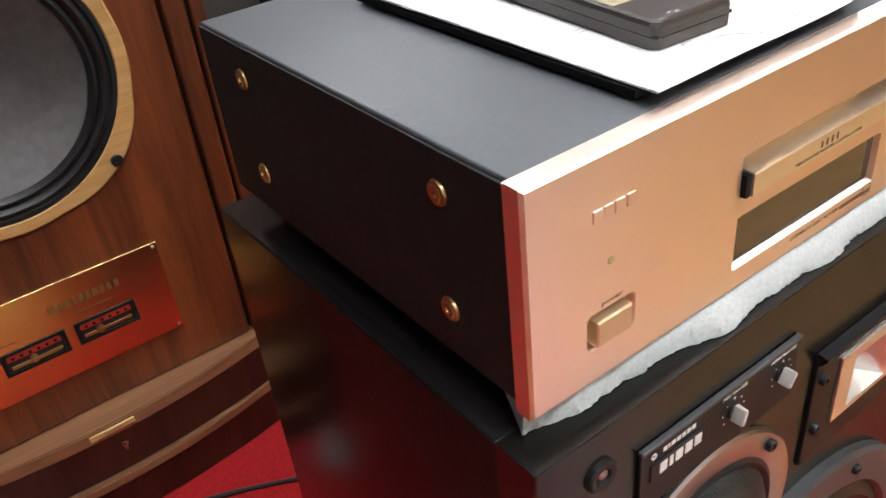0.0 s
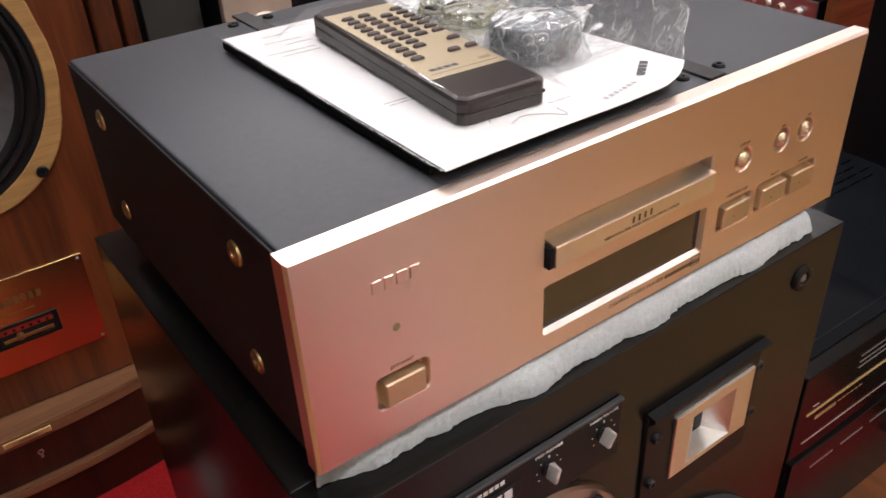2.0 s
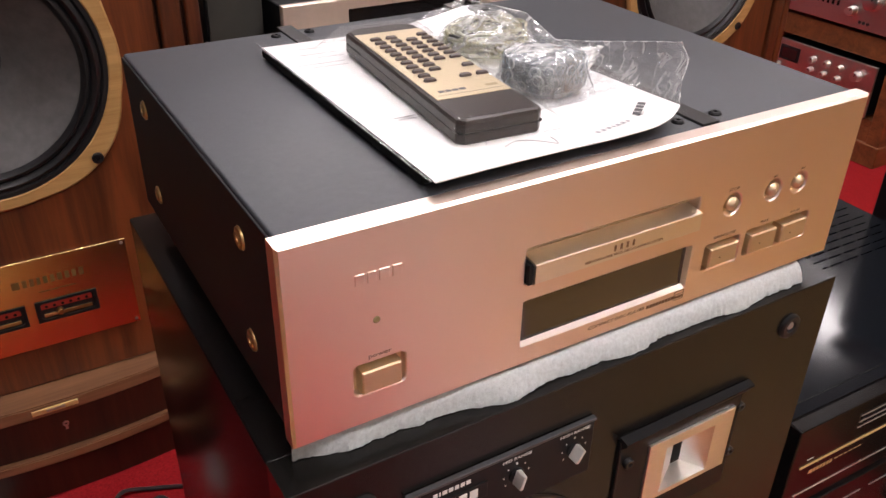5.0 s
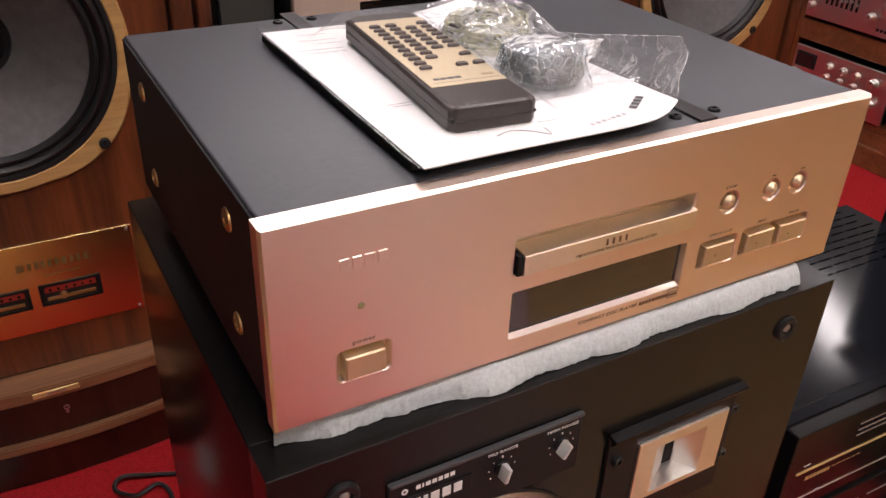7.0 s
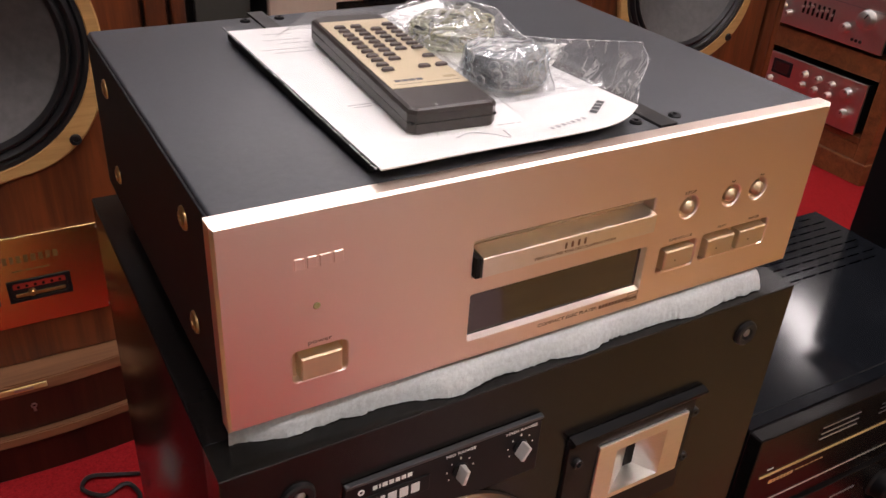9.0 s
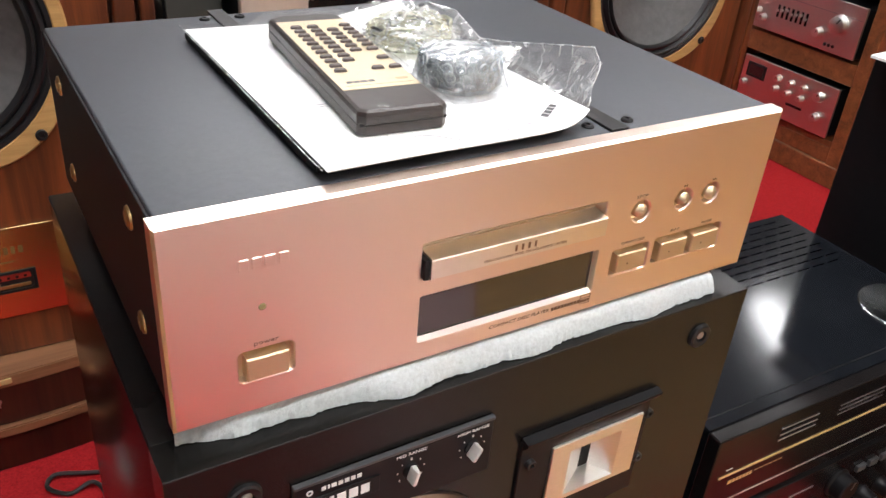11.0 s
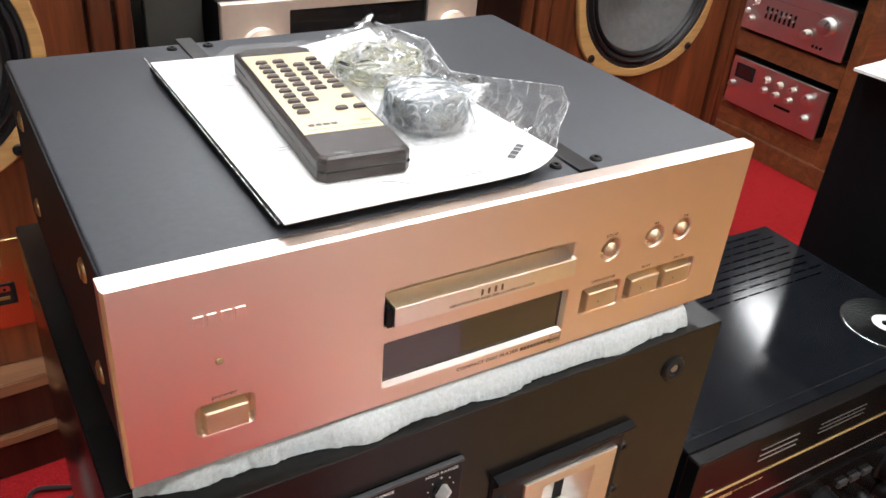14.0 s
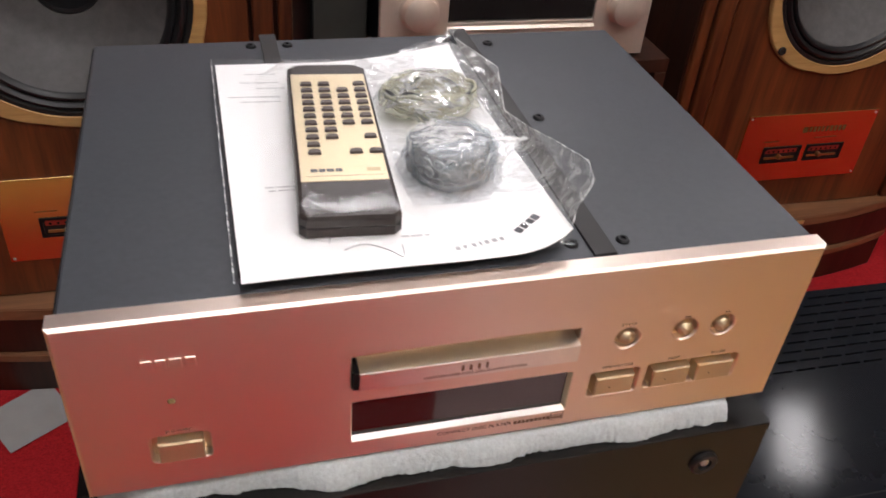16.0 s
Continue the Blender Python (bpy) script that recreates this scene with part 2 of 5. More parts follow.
WALNUT = wood_mat("walnut_veneer", (0.036, 0.0078, 0.0026), (0.170, 0.043, 0.012), 0.42, coat=0.12)
WALNUT_DARK = wood_mat("dark_walnut", (0.014, 0.005, 0.003), (0.046, 0.014, 0.007), 0.4, coat=0.1)
TRIM_WOOD = wood_mat("light_walnut_edge", (0.12, 0.050, 0.022), (0.25, 0.115, 0.055), 0.45, 0)
RIM_WOOD = wood_mat("pale_cork_rim", (0.33, 0.18, 0.06), (0.46, 0.27, 0.10), 0.6, 0, 30, 0.0)
RACK_WOOD = wood_mat("rack_walnut", (0.09, 0.028, 0.010), (0.24, 0.085, 0.03), 0.4, 1)


# ---- mesh tools ----
def box(x0, x1, y0, y1, z0, z1, bev=0.0, seg=2):
    bm = bmesh.new()
    bmesh.ops.create_cube(bm, size=1)
    for v in bm.verts:
        v.co = Vector(((x0 + x1) / 2 + v.co.x * (x1 - x0), (y0 + y1) / 2 + v.co.y * (y1 - y0), (z0 + z1) / 2 + v.co.z * (z1 - z0)))
    if bev:
        bmesh.ops.bevel(bm, geom=bm.edges[:], offset=bev, segments=seg, profile=0.5, affect="EDGES")
    return bm


def lathe(profile, seg=48, m=None):
    """A turned shape about z from (radius, height) pairs."""
    bm = bmesh.new()
    rings = []
    for r, h in profile:
        if r < 1e-6:
            rings.append([bm.verts.new((0, 0, h))])
        else:
            rings.append([bm.verts.new((r * math.cos(2 * math.pi * i / seg), r * math.sin(2 * math.pi * i / seg), h)) for i in range(seg)])
    for a, b in zip(rings, rings[1:]):
        for i in range(seg):
            j = (i + 1) % seg
            q = [a[i % len(a)], a[j % len(a)], b[j % len(b)], b[i % len(b)]]
            q = [v for k, v in enumerate(q) if v not in q[:k]]
            if len(q) > 2:
                bm.faces.new(q)
    bmesh.ops.recalc_face_normals(bm, faces=bm.faces)
    if m is not None:
        bm.transform(m)
    return bm


def facing(x, y, z):
    """The turn that points a turned shape's z towards -y, at a place."""
    return pose(x, y, z, 90, 0, 0)


def tube(points, r, seg=8, smooth=4):
    pts = [Vector(p) for p in points]
    if smooth > 1 and len(pts) > 2:
        fine = []
        for i in range(len(pts) - 1):
            p0, p1, p2, p3 = pts[max(i - 1, 0)], pts[i], pts[i + 1], pts[min(i + 2, len(pts) - 1)]
            for k in range(smooth):
                u = k / smooth
                fine.append(0.5 * ((2 * p1) + (p2 - p0) * u + (2 * p0 - 5 * p1 + 4 * p2 - p3) * u * u + (3 * p1 - p0 - 3 * p2 + p3) * u ** 3))
        pts = fine + [pts[-1]]
    bm = bmesh.new()
    rings, side = [], Vector((0.3, 0.2, 1)).normalized()
    for i, p in enumerate(pts):
        d = (pts[min(i + 1, len(pts) - 1)] - pts[max(i - 1, 0)]).normalized()
        side = (side - d * side.dot(d)).normalized()
        up = d.cross(side)
        rings.append([bm.verts.new(p + r * (math.cos(2 * math.pi * k / seg) * side + math.sin(2 * math.pi * k / seg) * up)) for k in range(seg)])
    for a, b in zip(rings, rings[1:]):
        for k in range(seg):
            bm.faces.new((a[k], a[(k + 1) % seg], b[(k + 1) % seg], b[k]))
    bm.faces.new(rings[0][::-1])
    bm.faces.new(rings[-1])
    bmesh.ops.recalc_face_normals(bm, faces=bm.faces)
    return bm


def join(*bms):
    out = bmesh.new()
    for b in bms:
        me = bpy.data.meshes.new("tmp")
        b.to_mesh(me)
        out.from_mesh(me)
        b.free()
        bpy.data.meshes.remove(me)
    return out


def outline(cx, cz, hw, hh, r, angles):
    """A rounded rectangle met by rays at the given angles from its centre."""
    pts = []
    for a in angles:
        c, s = math.cos(a), math.sin(a)
        k = min(hw / abs(c) if abs(c) > 1e-9 else 1e9, hh / abs(s) if abs(s) > 1e-9 else 1e9)
        x, z = c * k, s * k
        if r > 0 and abs(x) > hw - r - 1e-9 and abs(z) > hh - r - 1e-9:
            qx, qz = math.copysign(hw - r, x), math.copysign(hh - r, z)
            bq, cq = -(c * qx + s * qz), qx * qx + qz * qz - r * r
            disc = max(bq * bq - cq, 0)
            k = -bq + math.sqrt(disc)
            x, z = c * k, s * k
        pts.append((cx + x, cz + z))
    return pts


def pierced(x0, x1, z0, z1, holes, y0, y1, chamfer=0.0, cuts=(), edge=0.0):
    """An upright plate with its front at y0 and back at y1, with rounded holes (cx, cz, half width, half height, radius) through it."""
    bm = bmesh.new()
    zs = sorted({z0, z1, *(r[0] for r in cuts)})

    def vert(x, z, y):
        return bm.verts.new((x, y, z))
    for za, zb in zip(zs, zs[1:]):
        xs = sorted({x0, x1, *[c for r in cuts if r[0] == za for c in r[1]]})
        for xa, xb in zip(xs, xs[1:]):
            inside = [h for h in holes if xa < h[0] < xb and za < h[1] < zb]
            if not inside:
                for y in (y0, y1):
                    bm.faces.new([vert(xa, za, y), vert(xb, za, y), vert(xb, zb, y), vert(xa, zb, y)])
                continue
            cx, cz, hw, hh, r = inside[0]
            angles = {2 * math.pi * i / 48 for i in range(48)}
            angles |= {math.atan2(z - cz, x - cx) % (2 * math.pi) for x in (xa, xb) for z in (za, zb)}
            angles |= {math.atan2(sz * (hh - k * r), sx * (hw - (1 - k) * r)) % (2 * math.pi) for sx in (-1, 1) for sz in (-1, 1) for k in (0, 1)}
            angles = sorted(angles)
            e = edge if min(hw, hh) > 0.005 else 0.0
            inner = outline(cx, cz, hw + e, hh + e, r + e if r else 0, angles)
            deep = outline(cx, cz, hw, hh, r, angles)
            outer = []
            for a in angles:
                c, s = math.cos(a), math.sin(a)
                ks = [k for k in (((xb - cx) / c) if c > 1e-9 else 1e9, ((xa - cx) / c) if c < -1e-9 else 1e9,
                                  ((zb - cz) / s) if s > 1e-9 else 1e9, ((za - cz) / s) if s < -1e-9 else 1e9)]
                k = min(ks)
                outer.append((cx + c * k, cz + s * k))
            for y in (y0, y1):
                vi = [vert(*p, y) for p in (inner if y == y0 else deep)]
                vo = [vert(*p, y) for p in outer]
                for i in range(len(angles)):
                    j = (i + 1) % len(angles)
                    bm.faces.new([vi[i], vo[i], vo[j], vi[j]])
            walls = [[vert(*p, y0) for p in inner]] + ([[vert(*p, y0 + e) for p in deep]] if e else []) + [[vert(*p, y1) for p in deep]]
            for a, b in zip(walls, walls[1:]):
                for i in range(len(angles)):
                    j = (i + 1) % len(angles)
                    bm.faces.new([a[i], a[j], b[j], b[i]])
    c = chamfer
    rim0 = [(x0, z0), (x1, z0), (x1, z1), (x0, z1)]
    rim1 = [(x0 - c, z0 - c), (x1 + c, z0 - c), (x1 + c, z1 + c), (x0 - c, z1 + c)]
    loops = [[vert(*p, y0) for p in rim0], [vert(*p, y0 + c) for p in rim1], [vert(*p, y1) for p in rim1], [vert(*p, y1) for p in rim0]]
    for a, b in zip(loops, loops[1:]):
        for i in range(4):
            j = (i + 1) % 4
            bm.faces.new([a[i], a[j], b[j], b[i]])
    bmesh.ops.remove_doubles(bm, verts=bm.verts, dist=1e-6)
    bmesh.ops.recalc_face_normals(bm, faces=bm.faces)
    return bm


def obj(name, bm, material, smooth=False):
    me = bpy.data.meshes.new(name)
    bm.to_mesh(me)
    bm.free()
    me.materials.append(material)
    if smooth:
        me.shade_smooth()
        me.set_sharp_from_angle(angle=radians(35))
    return new(name, me)


def part(name, bm, material, parent, label="", smooth=False):
    """One mesh under a thing or a part, in its parent's own axes."""
    ob = obj(name, bm, material, smooth)
    ob.parent = parent
    return tagged(ob, label, kind="stuff" if name in ("mark", "print", "print_line", "scale_marks", "raised_emblem", "bubble_wrap", "bubble_rims") else "")


def thing(name, m, label, category, group=""):
    ob = new(name)
    ob.empty_display_size = 0.05
    ob.matrix_basis = m
    return tagged(ob, label, category, group)


def whole(name, bm, material, m, label, category, group="", smooth=False):
    ob = obj(name, bm, material, smooth)
    ob.matrix_basis = m
    return tagged(ob, label, category, group)


def setting(name, bm, material, label="", category=""):
    return tagged(obj(name, bm, material), label, category, kind="structure")


def lettering(text, size, m, depth=0.0002, stretch=1.0, shear=0.0, space=1.0):
    """Raised letters as a mesh, centred, lying in x and z and facing -y after m."""
    cu = bpy.data.curves.new("letters", "FONT")
    cu.body, cu.size, cu.extrude, cu.align_x, cu.align_y, cu.shear = text, size, depth, "CENTER", "CENTER", shear
    cu.space_character = space
    cu.resolution_u = 3
    ob = bpy.data.objects.new("letters", cu)
    scene.collection.objects.link(ob)
    me = bpy.data.meshes.new_from_object(ob.evaluated_get(bpy.context.evaluated_depsgraph_get()))
    bm = bmesh.new()
    bm.from_mesh(me)
    bpy.data.objects.remove(ob)
    bpy.data.curves.remove(cu)
    bpy.data.meshes.remove(me)
    bm.transform(m @ Matrix.Diagonal((stretch, 1, 1, 1)))
    return bm


def bars(widths, height, gap, m, depth=0.0003, bev=0.0):
    """A row of plain bars in the place of letters, centred, facing -y after m."""
    total = sum(widths) + gap * (len(widths) - 1)
    x, out = -total / 2, []
    for w in widths:
        out.append(box(x, x + w, -height / 2, height / 2, -depth if bev else 0, depth, bev, 1))
        x += w + gap
    bm = join(*out)
    bm.transform(m)
    return bm


def sheet(nx, ny, f, thick=0.0):
    """A curved sheet from f(u, v) with u and v from 0 to 1, with a thickness where given."""
    bm = bmesh.new()
    g = [[bm.verts.new(f(i / nx, j / ny)) for j in range(ny + 1)] for i in range(nx + 1)]
    for i in range(nx):
        for j in range(ny):
            bm.faces.new((g[i][j], g[i + 1][j], g[i + 1][j + 1], g[i][j + 1]))
    bm.normal_update()
    if thick:
        low = [[bm.verts.new(v.co - v.normal * thick) for v in row] for row in g]
        for i in range(nx):
            for j in range(ny):
                bm.faces.new((low[i][j], low[i][j + 1], low[i + 1][j + 1], low[i + 1][j]))
        rim = [(i, 0) for i in range(nx)] + [(nx, j) for j in range(ny)] + [(i, ny) for i in range(nx, 0, -1)] + [(0, j) for j in range(ny, 0, -1)]
        for (i, j), (k, l) in zip(rim, rim[1:] + rim[:1]):
            bm.faces.new((g[i][j], low[i][j], low[k][l], g[k][l]))
        bmesh.ops.recalc_face_normals(bm, faces=bm.faces)
    return bm


# ---- the room ----
FLOOR = -0.036
setting("floor", box(-2.5, 4.5, -1.25, 2.6, -0.15, FLOOR), CARPET, "red carpet floor of a hi-fi shop", "floor")
bm = bmesh.new()
plan = ((0.47, -0.30), (1.02, -1.149), (4.499, -1.149), (4.499, -0.30))
lo, hi = [bm.verts.new((x, y, FLOOR + 0.0005)) for x, y in plan], [bm.verts.new((x, y, FLOOR + 0.006)) for x, y in plan]
bm.faces.new(hi)
for i in range(4):
    bm.faces.new((lo[i], lo[(i + 1) % 4], hi[(i + 1) % 4], hi[i]))
bmesh.ops.recalc_face_normals(bm, faces=bm.faces)
setting("floor_wood", bm, TAN_FLOOR, "unseen tan wooden floor beside the carpet, placed to fit reflections", "floor")
# added strip, out of view, that puts a pale pink band into the faceplate
bm = bmesh.new()
strip = ((0.30, -0.30), (0.60, -1.149), (1.016, -1.149), (0.466, -0.30))
lo, hi = [bm.verts.new((x, y, FLOOR + 0.0005)) for x, y in strip], [bm.verts.new((x, y, FLOOR + 0.006)) for x, y in strip]
bm.faces.new(hi)
for i in range(4):
    bm.faces.new((lo[i], lo[(i + 1) % 4], hi[(i + 1) % 4], hi[i]))
bmesh.ops.recalc_face_normals(bm, faces=bm.faces)
setting("pale_reflector", bm, PALE_REFLECTOR, "unseen pale strip added to lighten the faceplate's reflection", "floor")
# unseen tan patch added so the left brass plate reflects gold, not red
setting("west_reflector", box(-1.399, -0.075, -0.50, 0.31, FLOOR + 0.0005, FLOOR + 0.006), TAN_FLOOR, "unseen tan wooden floor beside the carpet, placed to fit reflections", "floor")
setting("wall_north", box(-2.5, 4.5, 2.6, 2.7, FLOOR, 2.6), GREY_WALL, "plain grey wall", "wall")
# unseen, set close behind the camera to whiten the faceplate's left reflection
setting("wall_south", box(-2.5, 1.02, -1.25, -1.15, FLOOR, 2.6), WALL_PAINT, "unseen plain off-white wall", "wall")
# unseen tan half, added to turn the faceplate's right reflection orange
setting("wall_south_tan_reflector", box(1.02, 4.5, -1.25, -1.15, FLOOR, 2.6), TAN_FLOOR, "unseen tan wall added to warm the faceplate's right side", "wall")
# out of view; dark so that surfaces facing left get little bounce light
setting("wall_west", box(-1.5, -1.4, -1.149, 2.6, FLOOR, 2.6), DARK_WALL, "unseen dark brown wall added to keep left-facing sides dark", "wall")
setting("wall_east", box(4.5, 4.6, -1.25, 2.6, FLOOR, 2.6), WALL_PAINT, "unseen plain off-white wall", "wall")
setting("ceiling", box(-2.6, 4.6, -1.25, 2.7, 2.6, 2.7), CEIL_PAINT, "white board ceiling", "ceiling")


def ceiling_light(x, y, rz, half=0.60, wide=0.10):
    t = thing("ceiling_light", pose(x, y, 2.6, 0, 0, rz), "unseen white ceiling fluorescent fixture with a lit diffuser", "ceiling light", "ceiling lights")
    part("frame", box(-half - 0.03, half + 0.03, -wide - 0.03, wide + 0.03, -0.05, 0, 0.004), CEIL_PAINT, t)
    part("diffuser", box(-half, half, -wide, wide, -0.07, -0.051, 0.006), LAMP, t, "lit white diffuser")


# unseen fixtures; the pair at y -0.85 is added to brighten the front
for lx, ly, lr in ((0.6, 0.45, 0), (0.0, -0.85, 0), (1.7, -0.85, 0), (0.9, 2.2, 0)):
    ceiling_light(lx, ly, lr)
ceiling_light(3.70, 1.90, 60, 0.28, 0.09)
ceiling_light(2.42, 1.58, 60, 0.20, 0.08)


# ---- small parts that recur ----
def bolt(parent, x, y, z, r=0.005, material=None, name="bolt", h=0.004):
    """A socket-head bolt that faces -y: a domed head with a hole sunk in it."""
    b = lathe([(0, h * 0.45), (r * 0.42, h * 0.45), (r * 0.46, h), (r * 0.85, h), (r, h * 0.7), (r, 0)], 20, facing(x, y, z))
    return part(name, b, material or RUBBER, parent, smooth=True)


def knob(parent, x, y, z, r, depth, material, turn=0.0, name="knob", mark=None):
    k = part(name, lathe([(0, depth), (r * 0.86, depth), (r * 0.95, depth * 0.93), (r, depth * 0.2), (r * 1.12, depth * 0.1), (r * 1.12, 0)], 28,
                         facing(x, y, z)), material, parent, smooth=True)
    if mark:
        m = box(-r * 0.07, r * 0.07, -0.0006, 0.0006, r * 0.2, r * 0.85)
        m.transform(pose(x, y - depth, z, 0, turn, 0))
        part("pointer", m, mark, k)
    return k


# ---- loudspeaker that carries the player ----
def monitor_speaker():
    W, D, H = 0.458, 0.362, 0.7215
    t = thing("loudspeaker", pose(-0.0115, -0.0140, 0, 0, 0, 0.2), "black studio monitor loudspeaker standing on the red carpet", "loudspeaker")
    part("cabinet", box(0, W, 0.030, D, FLOOR, H, 0.0018, 3), BLACK_GLOSS, t, "black lacquered cabinet", True)
    part("baffle", pierced(0.0006, W - 0.0006, FLOOR + 0.0006, H - 0.0006, [(0.3195, 0.598, 0.027, 0.026, 0.001)], 0.0, 0.0305, 0.0006, [(FLOOR + 0.0006, ()), (0.52, (0.25, 0.385)), (0.66, ())]), BLACK_BAFFLE, t, "black painted front baffle")
    strip = part("control_panel", box(0.0725, 0.2180, -0.003, 0.0, 0.636, 0.684, 0.0006), BLACK_SAT, t, "black level control strip")
    part("edge_trim", box(0.0725, 0.2180, -0.0045, -0.0005, 0.6838, 0.6862, 0.0005), DARK_GREY, strip)
    for x, word, turn in ((0.1540, "MID RANGE", 15), (0.2015, "HIGH RANGE", 30)):
        part("print", lettering(word, 0.0034, facing(x, -0.0031, 0.6790), 0.0001, 1.25), WHITE_PRINT, strip, "white capital letters")
        ticks = []
        for k in range(7):
            a = radians(-125 + k * 250 / 6)
            ticks.append(box(-0.00035, 0.00035, -0.0003, 0, -0.0006, 0.0006))
            ticks[-1].transform(pose(x + 0.0100 * math.sin(a), -0.0031, 0.6640 + 0.0100 * math.cos(a)))
        ticks += [lettering("0", 0.003, facing(x, -0.0031, 0.6742), 0.0001)]
        part("scale_marks", join(*ticks), WHITE_PRINT, strip)
        part("knob_base", lathe([(0, 0.0012), (0.0056, 0.0012), (0.0060, 0.0006), (0.0060, 0)], 24, facing(x, -0.003, 0.6640)), BLACK_SAT, strip, smooth=True)
        kn = box(-0.0023, 0.0023, -0.0092, -0.0008, -0.0062, 0.0052, 0.0010)
        for v in kn.verts:
            if v.co.y < -0.005:
                v.co.x *= 0.62
        kn.transform(pose(x, -0.003, 0.6640, 0, turn, 0))
        part("level_knob", kn, KNOB_MAT, strip, "satin silver pointer knob", True)
    em = part("name_plate", box(0.080, 0.131, -0.0040, -0.0028, 0.658, 0.6715, 0.0004), BLACK_SAT, strip)
    part("mark", join(lathe([(0.0012, 0.0004), (0.0022, 0.0004), (0.0022, 0), (0.0012, 0)], 20, facing(0.083, -0.0031, 0.6770)),
                      bars([0.0030, 0.0012, 0.0034, 0.0032, 0.0030, 0.0030, 0.0032], 0.0032, 0.0012, facing(0.1045, -0.0031, 0.6770))), WHITE_PRINT, em, "white maker's mark as bars")
    part("mark", bars([0.0060, 0.0030, 0.0060, 0.0060, 0.0060], 0.0078, 0.0022, facing(0.1055, -0.0040, 0.6647)), WHITE_PRINT, em, "white model mark as bars")
    for x in (0.0440, 0.4130):
        s = part("grille_socket", lathe([(0, 0.0004), (0.0050, 0.0004), (0.0056, 0.0030), (0.0090, 0.0034), (0.0104, 0.0024), (0.0108, 0)], 28,
                                        facing(x, 0, 0.6900)), RUBBER, t, "round black rubber grille socket", True)
        part("steel_core", lathe([(0, 0.0018), (0.0022, 0.0016), (0.0034, 0.0008), (0.0034, 0.0)], 16, facing(x + 0.001, -0.0006, 0.6900)), STEEL, s, smooth=True)
    # horn tweeter
    horn = part("horn_housing", pierced(0.2515, 0.3765, 0.545, 0.646, [(0.323, 0.598, 0.026, 0.0245, 0.001)], -0.0030, 0.0, 0.0008, [(0.545, ())]), BLACK_SAT, t, "black horn housing with a hood")
    bm = bmesh.new()
    prof = [(-0.003, 0.6400), (-0.0085, 0.6470), (-0.0085, 0.6490), (-0.0005, 0.6505), (-0.0005, 0.6400)]
    a, b = [bm.verts.new((0.2515, y, z)) for y, z in prof], [bm.verts.new((0.3835, y * 0.8, z)) for y, z in prof]
    bm.faces.new(a)
    bm.faces.new(b[::-1])
    for i in range(5):
        bm.faces.new((a[i], b[i], b[(i + 1) % 5], a[(i + 1) % 5]))
    bmesh.ops.recalc_face_normals(bm, faces=bm.faces)
    part("hood", bm, BLACK_SAT, horn)
    part("horn_frame", pierced(0.2805, 0.3695, 0.570, 0.6305, [(0.3235, 0.598, 0.0255, 0.0235, 0.0005)], -0.0052, -0.0028, 0.0005, [(0.570, ())]), SILVER, horn, "brushed silver horn frame")
    bm = bmesh.new()
    o = [(0.298, 0.5745), (0.349, 0.5745), (0.349, 0.6215), (0.298, 0.6215)]
    q = [(0.3270, 0.5755), (0.3370, 0.5755), (0.3370, 0.6130), (0.3270, 0.6130)]
    vo, vi = [bm.verts.new((x, -0.0050, z)) for x, z in o], [bm.verts.new((x, 0.0125, z)) for x, z in q]
    for i in range(4):
        bm.faces.new((vo[i], vo[(i + 1) % 4], vi[(i + 1) % 4], vi[i]))
    bmesh.ops.recalc_face_normals(bm, faces=bm.faces)
    part("horn_flare", bm, SILVER, horn, "polished silver horn flare")
    part("horn_throat", box(0.3260, 0.3380, 0.0127, 0.018, 0.5745, 0.6140), BLACK_DEEP, horn)
    for x, z in ((0.2595, 0.6245), (0.2595, 0.5785), (0.3785, 0.6255), (0.3785, 0.5775)):
        bolt(horn, x, -0.003 if x < 0.3 else -0.0002, z, 0.0044)
    horn.location.x = -0.0035
    # midrange
    mr = part("midrange_ring", lathe([(0.071, 0.001), (0.071, 0.004), (0.074, 0.005), (0.090, 0.005), (0.092, 0.003), (0.092, 0)], 64, facing(0.1390, 0, 0.5470)), RING_METAL, t, "satin silver midrange ring", True)
    part("midrange_surround", lathe([(0.0715, 0.004), (0.068, 0.006), (0.064, 0.004), (0.062, 0.001)], 64, facing(0.1390, 0, 0.5470)), RUBBER, mr, smooth=True)
    part("midrange_grille", lathe([(0.066, 0.002), (0.058, 0.010), (0.044, 0.017), (0.024, 0.022), (0, 0.0235)], 48, facing(0.1390, 0, 0.5470)), MESH_GRILLE, mr, "fine black wire mesh dome", True)
    for a in (45, 135, 225, 315):
        bolt(mr, 0.1390 + 0.0825 * math.cos(radians(a)), -0.005, 0.5470 + 0.0825 * math.sin(radians(a)), 0.0046)
    # woofer
    wf = part("woofer_ring", lathe([(0.145, 0.002), (0.150, 0.010), (0.178, 0.010), (0.182, 0.007), (0.182, 0)], 72, facing(0.262, 0, 0.335)), DARK_GREY, t, "dark grey woofer ring", True)
    part("woofer_cone", lathe([(0.146, 0.004), (0.135, 0.009), (0.124, 0.004), (0.118, 0.001), (0.060, -0.0005), (0.050, 0.006), (0.03, 0.012), (0, 0.014)], 64, facing(0.262, -0.001, 0.335)), RUBBER, wf, smooth=True)
    for k in range(8):
        a = radians(22.5 + 45 * k)
        bolt(wf, 0.262 + 0.166 * math.cos(a), -0.010, 0.335 + 0.166 * math.sin(a), 0.0045)
    return t


monitor_speaker()


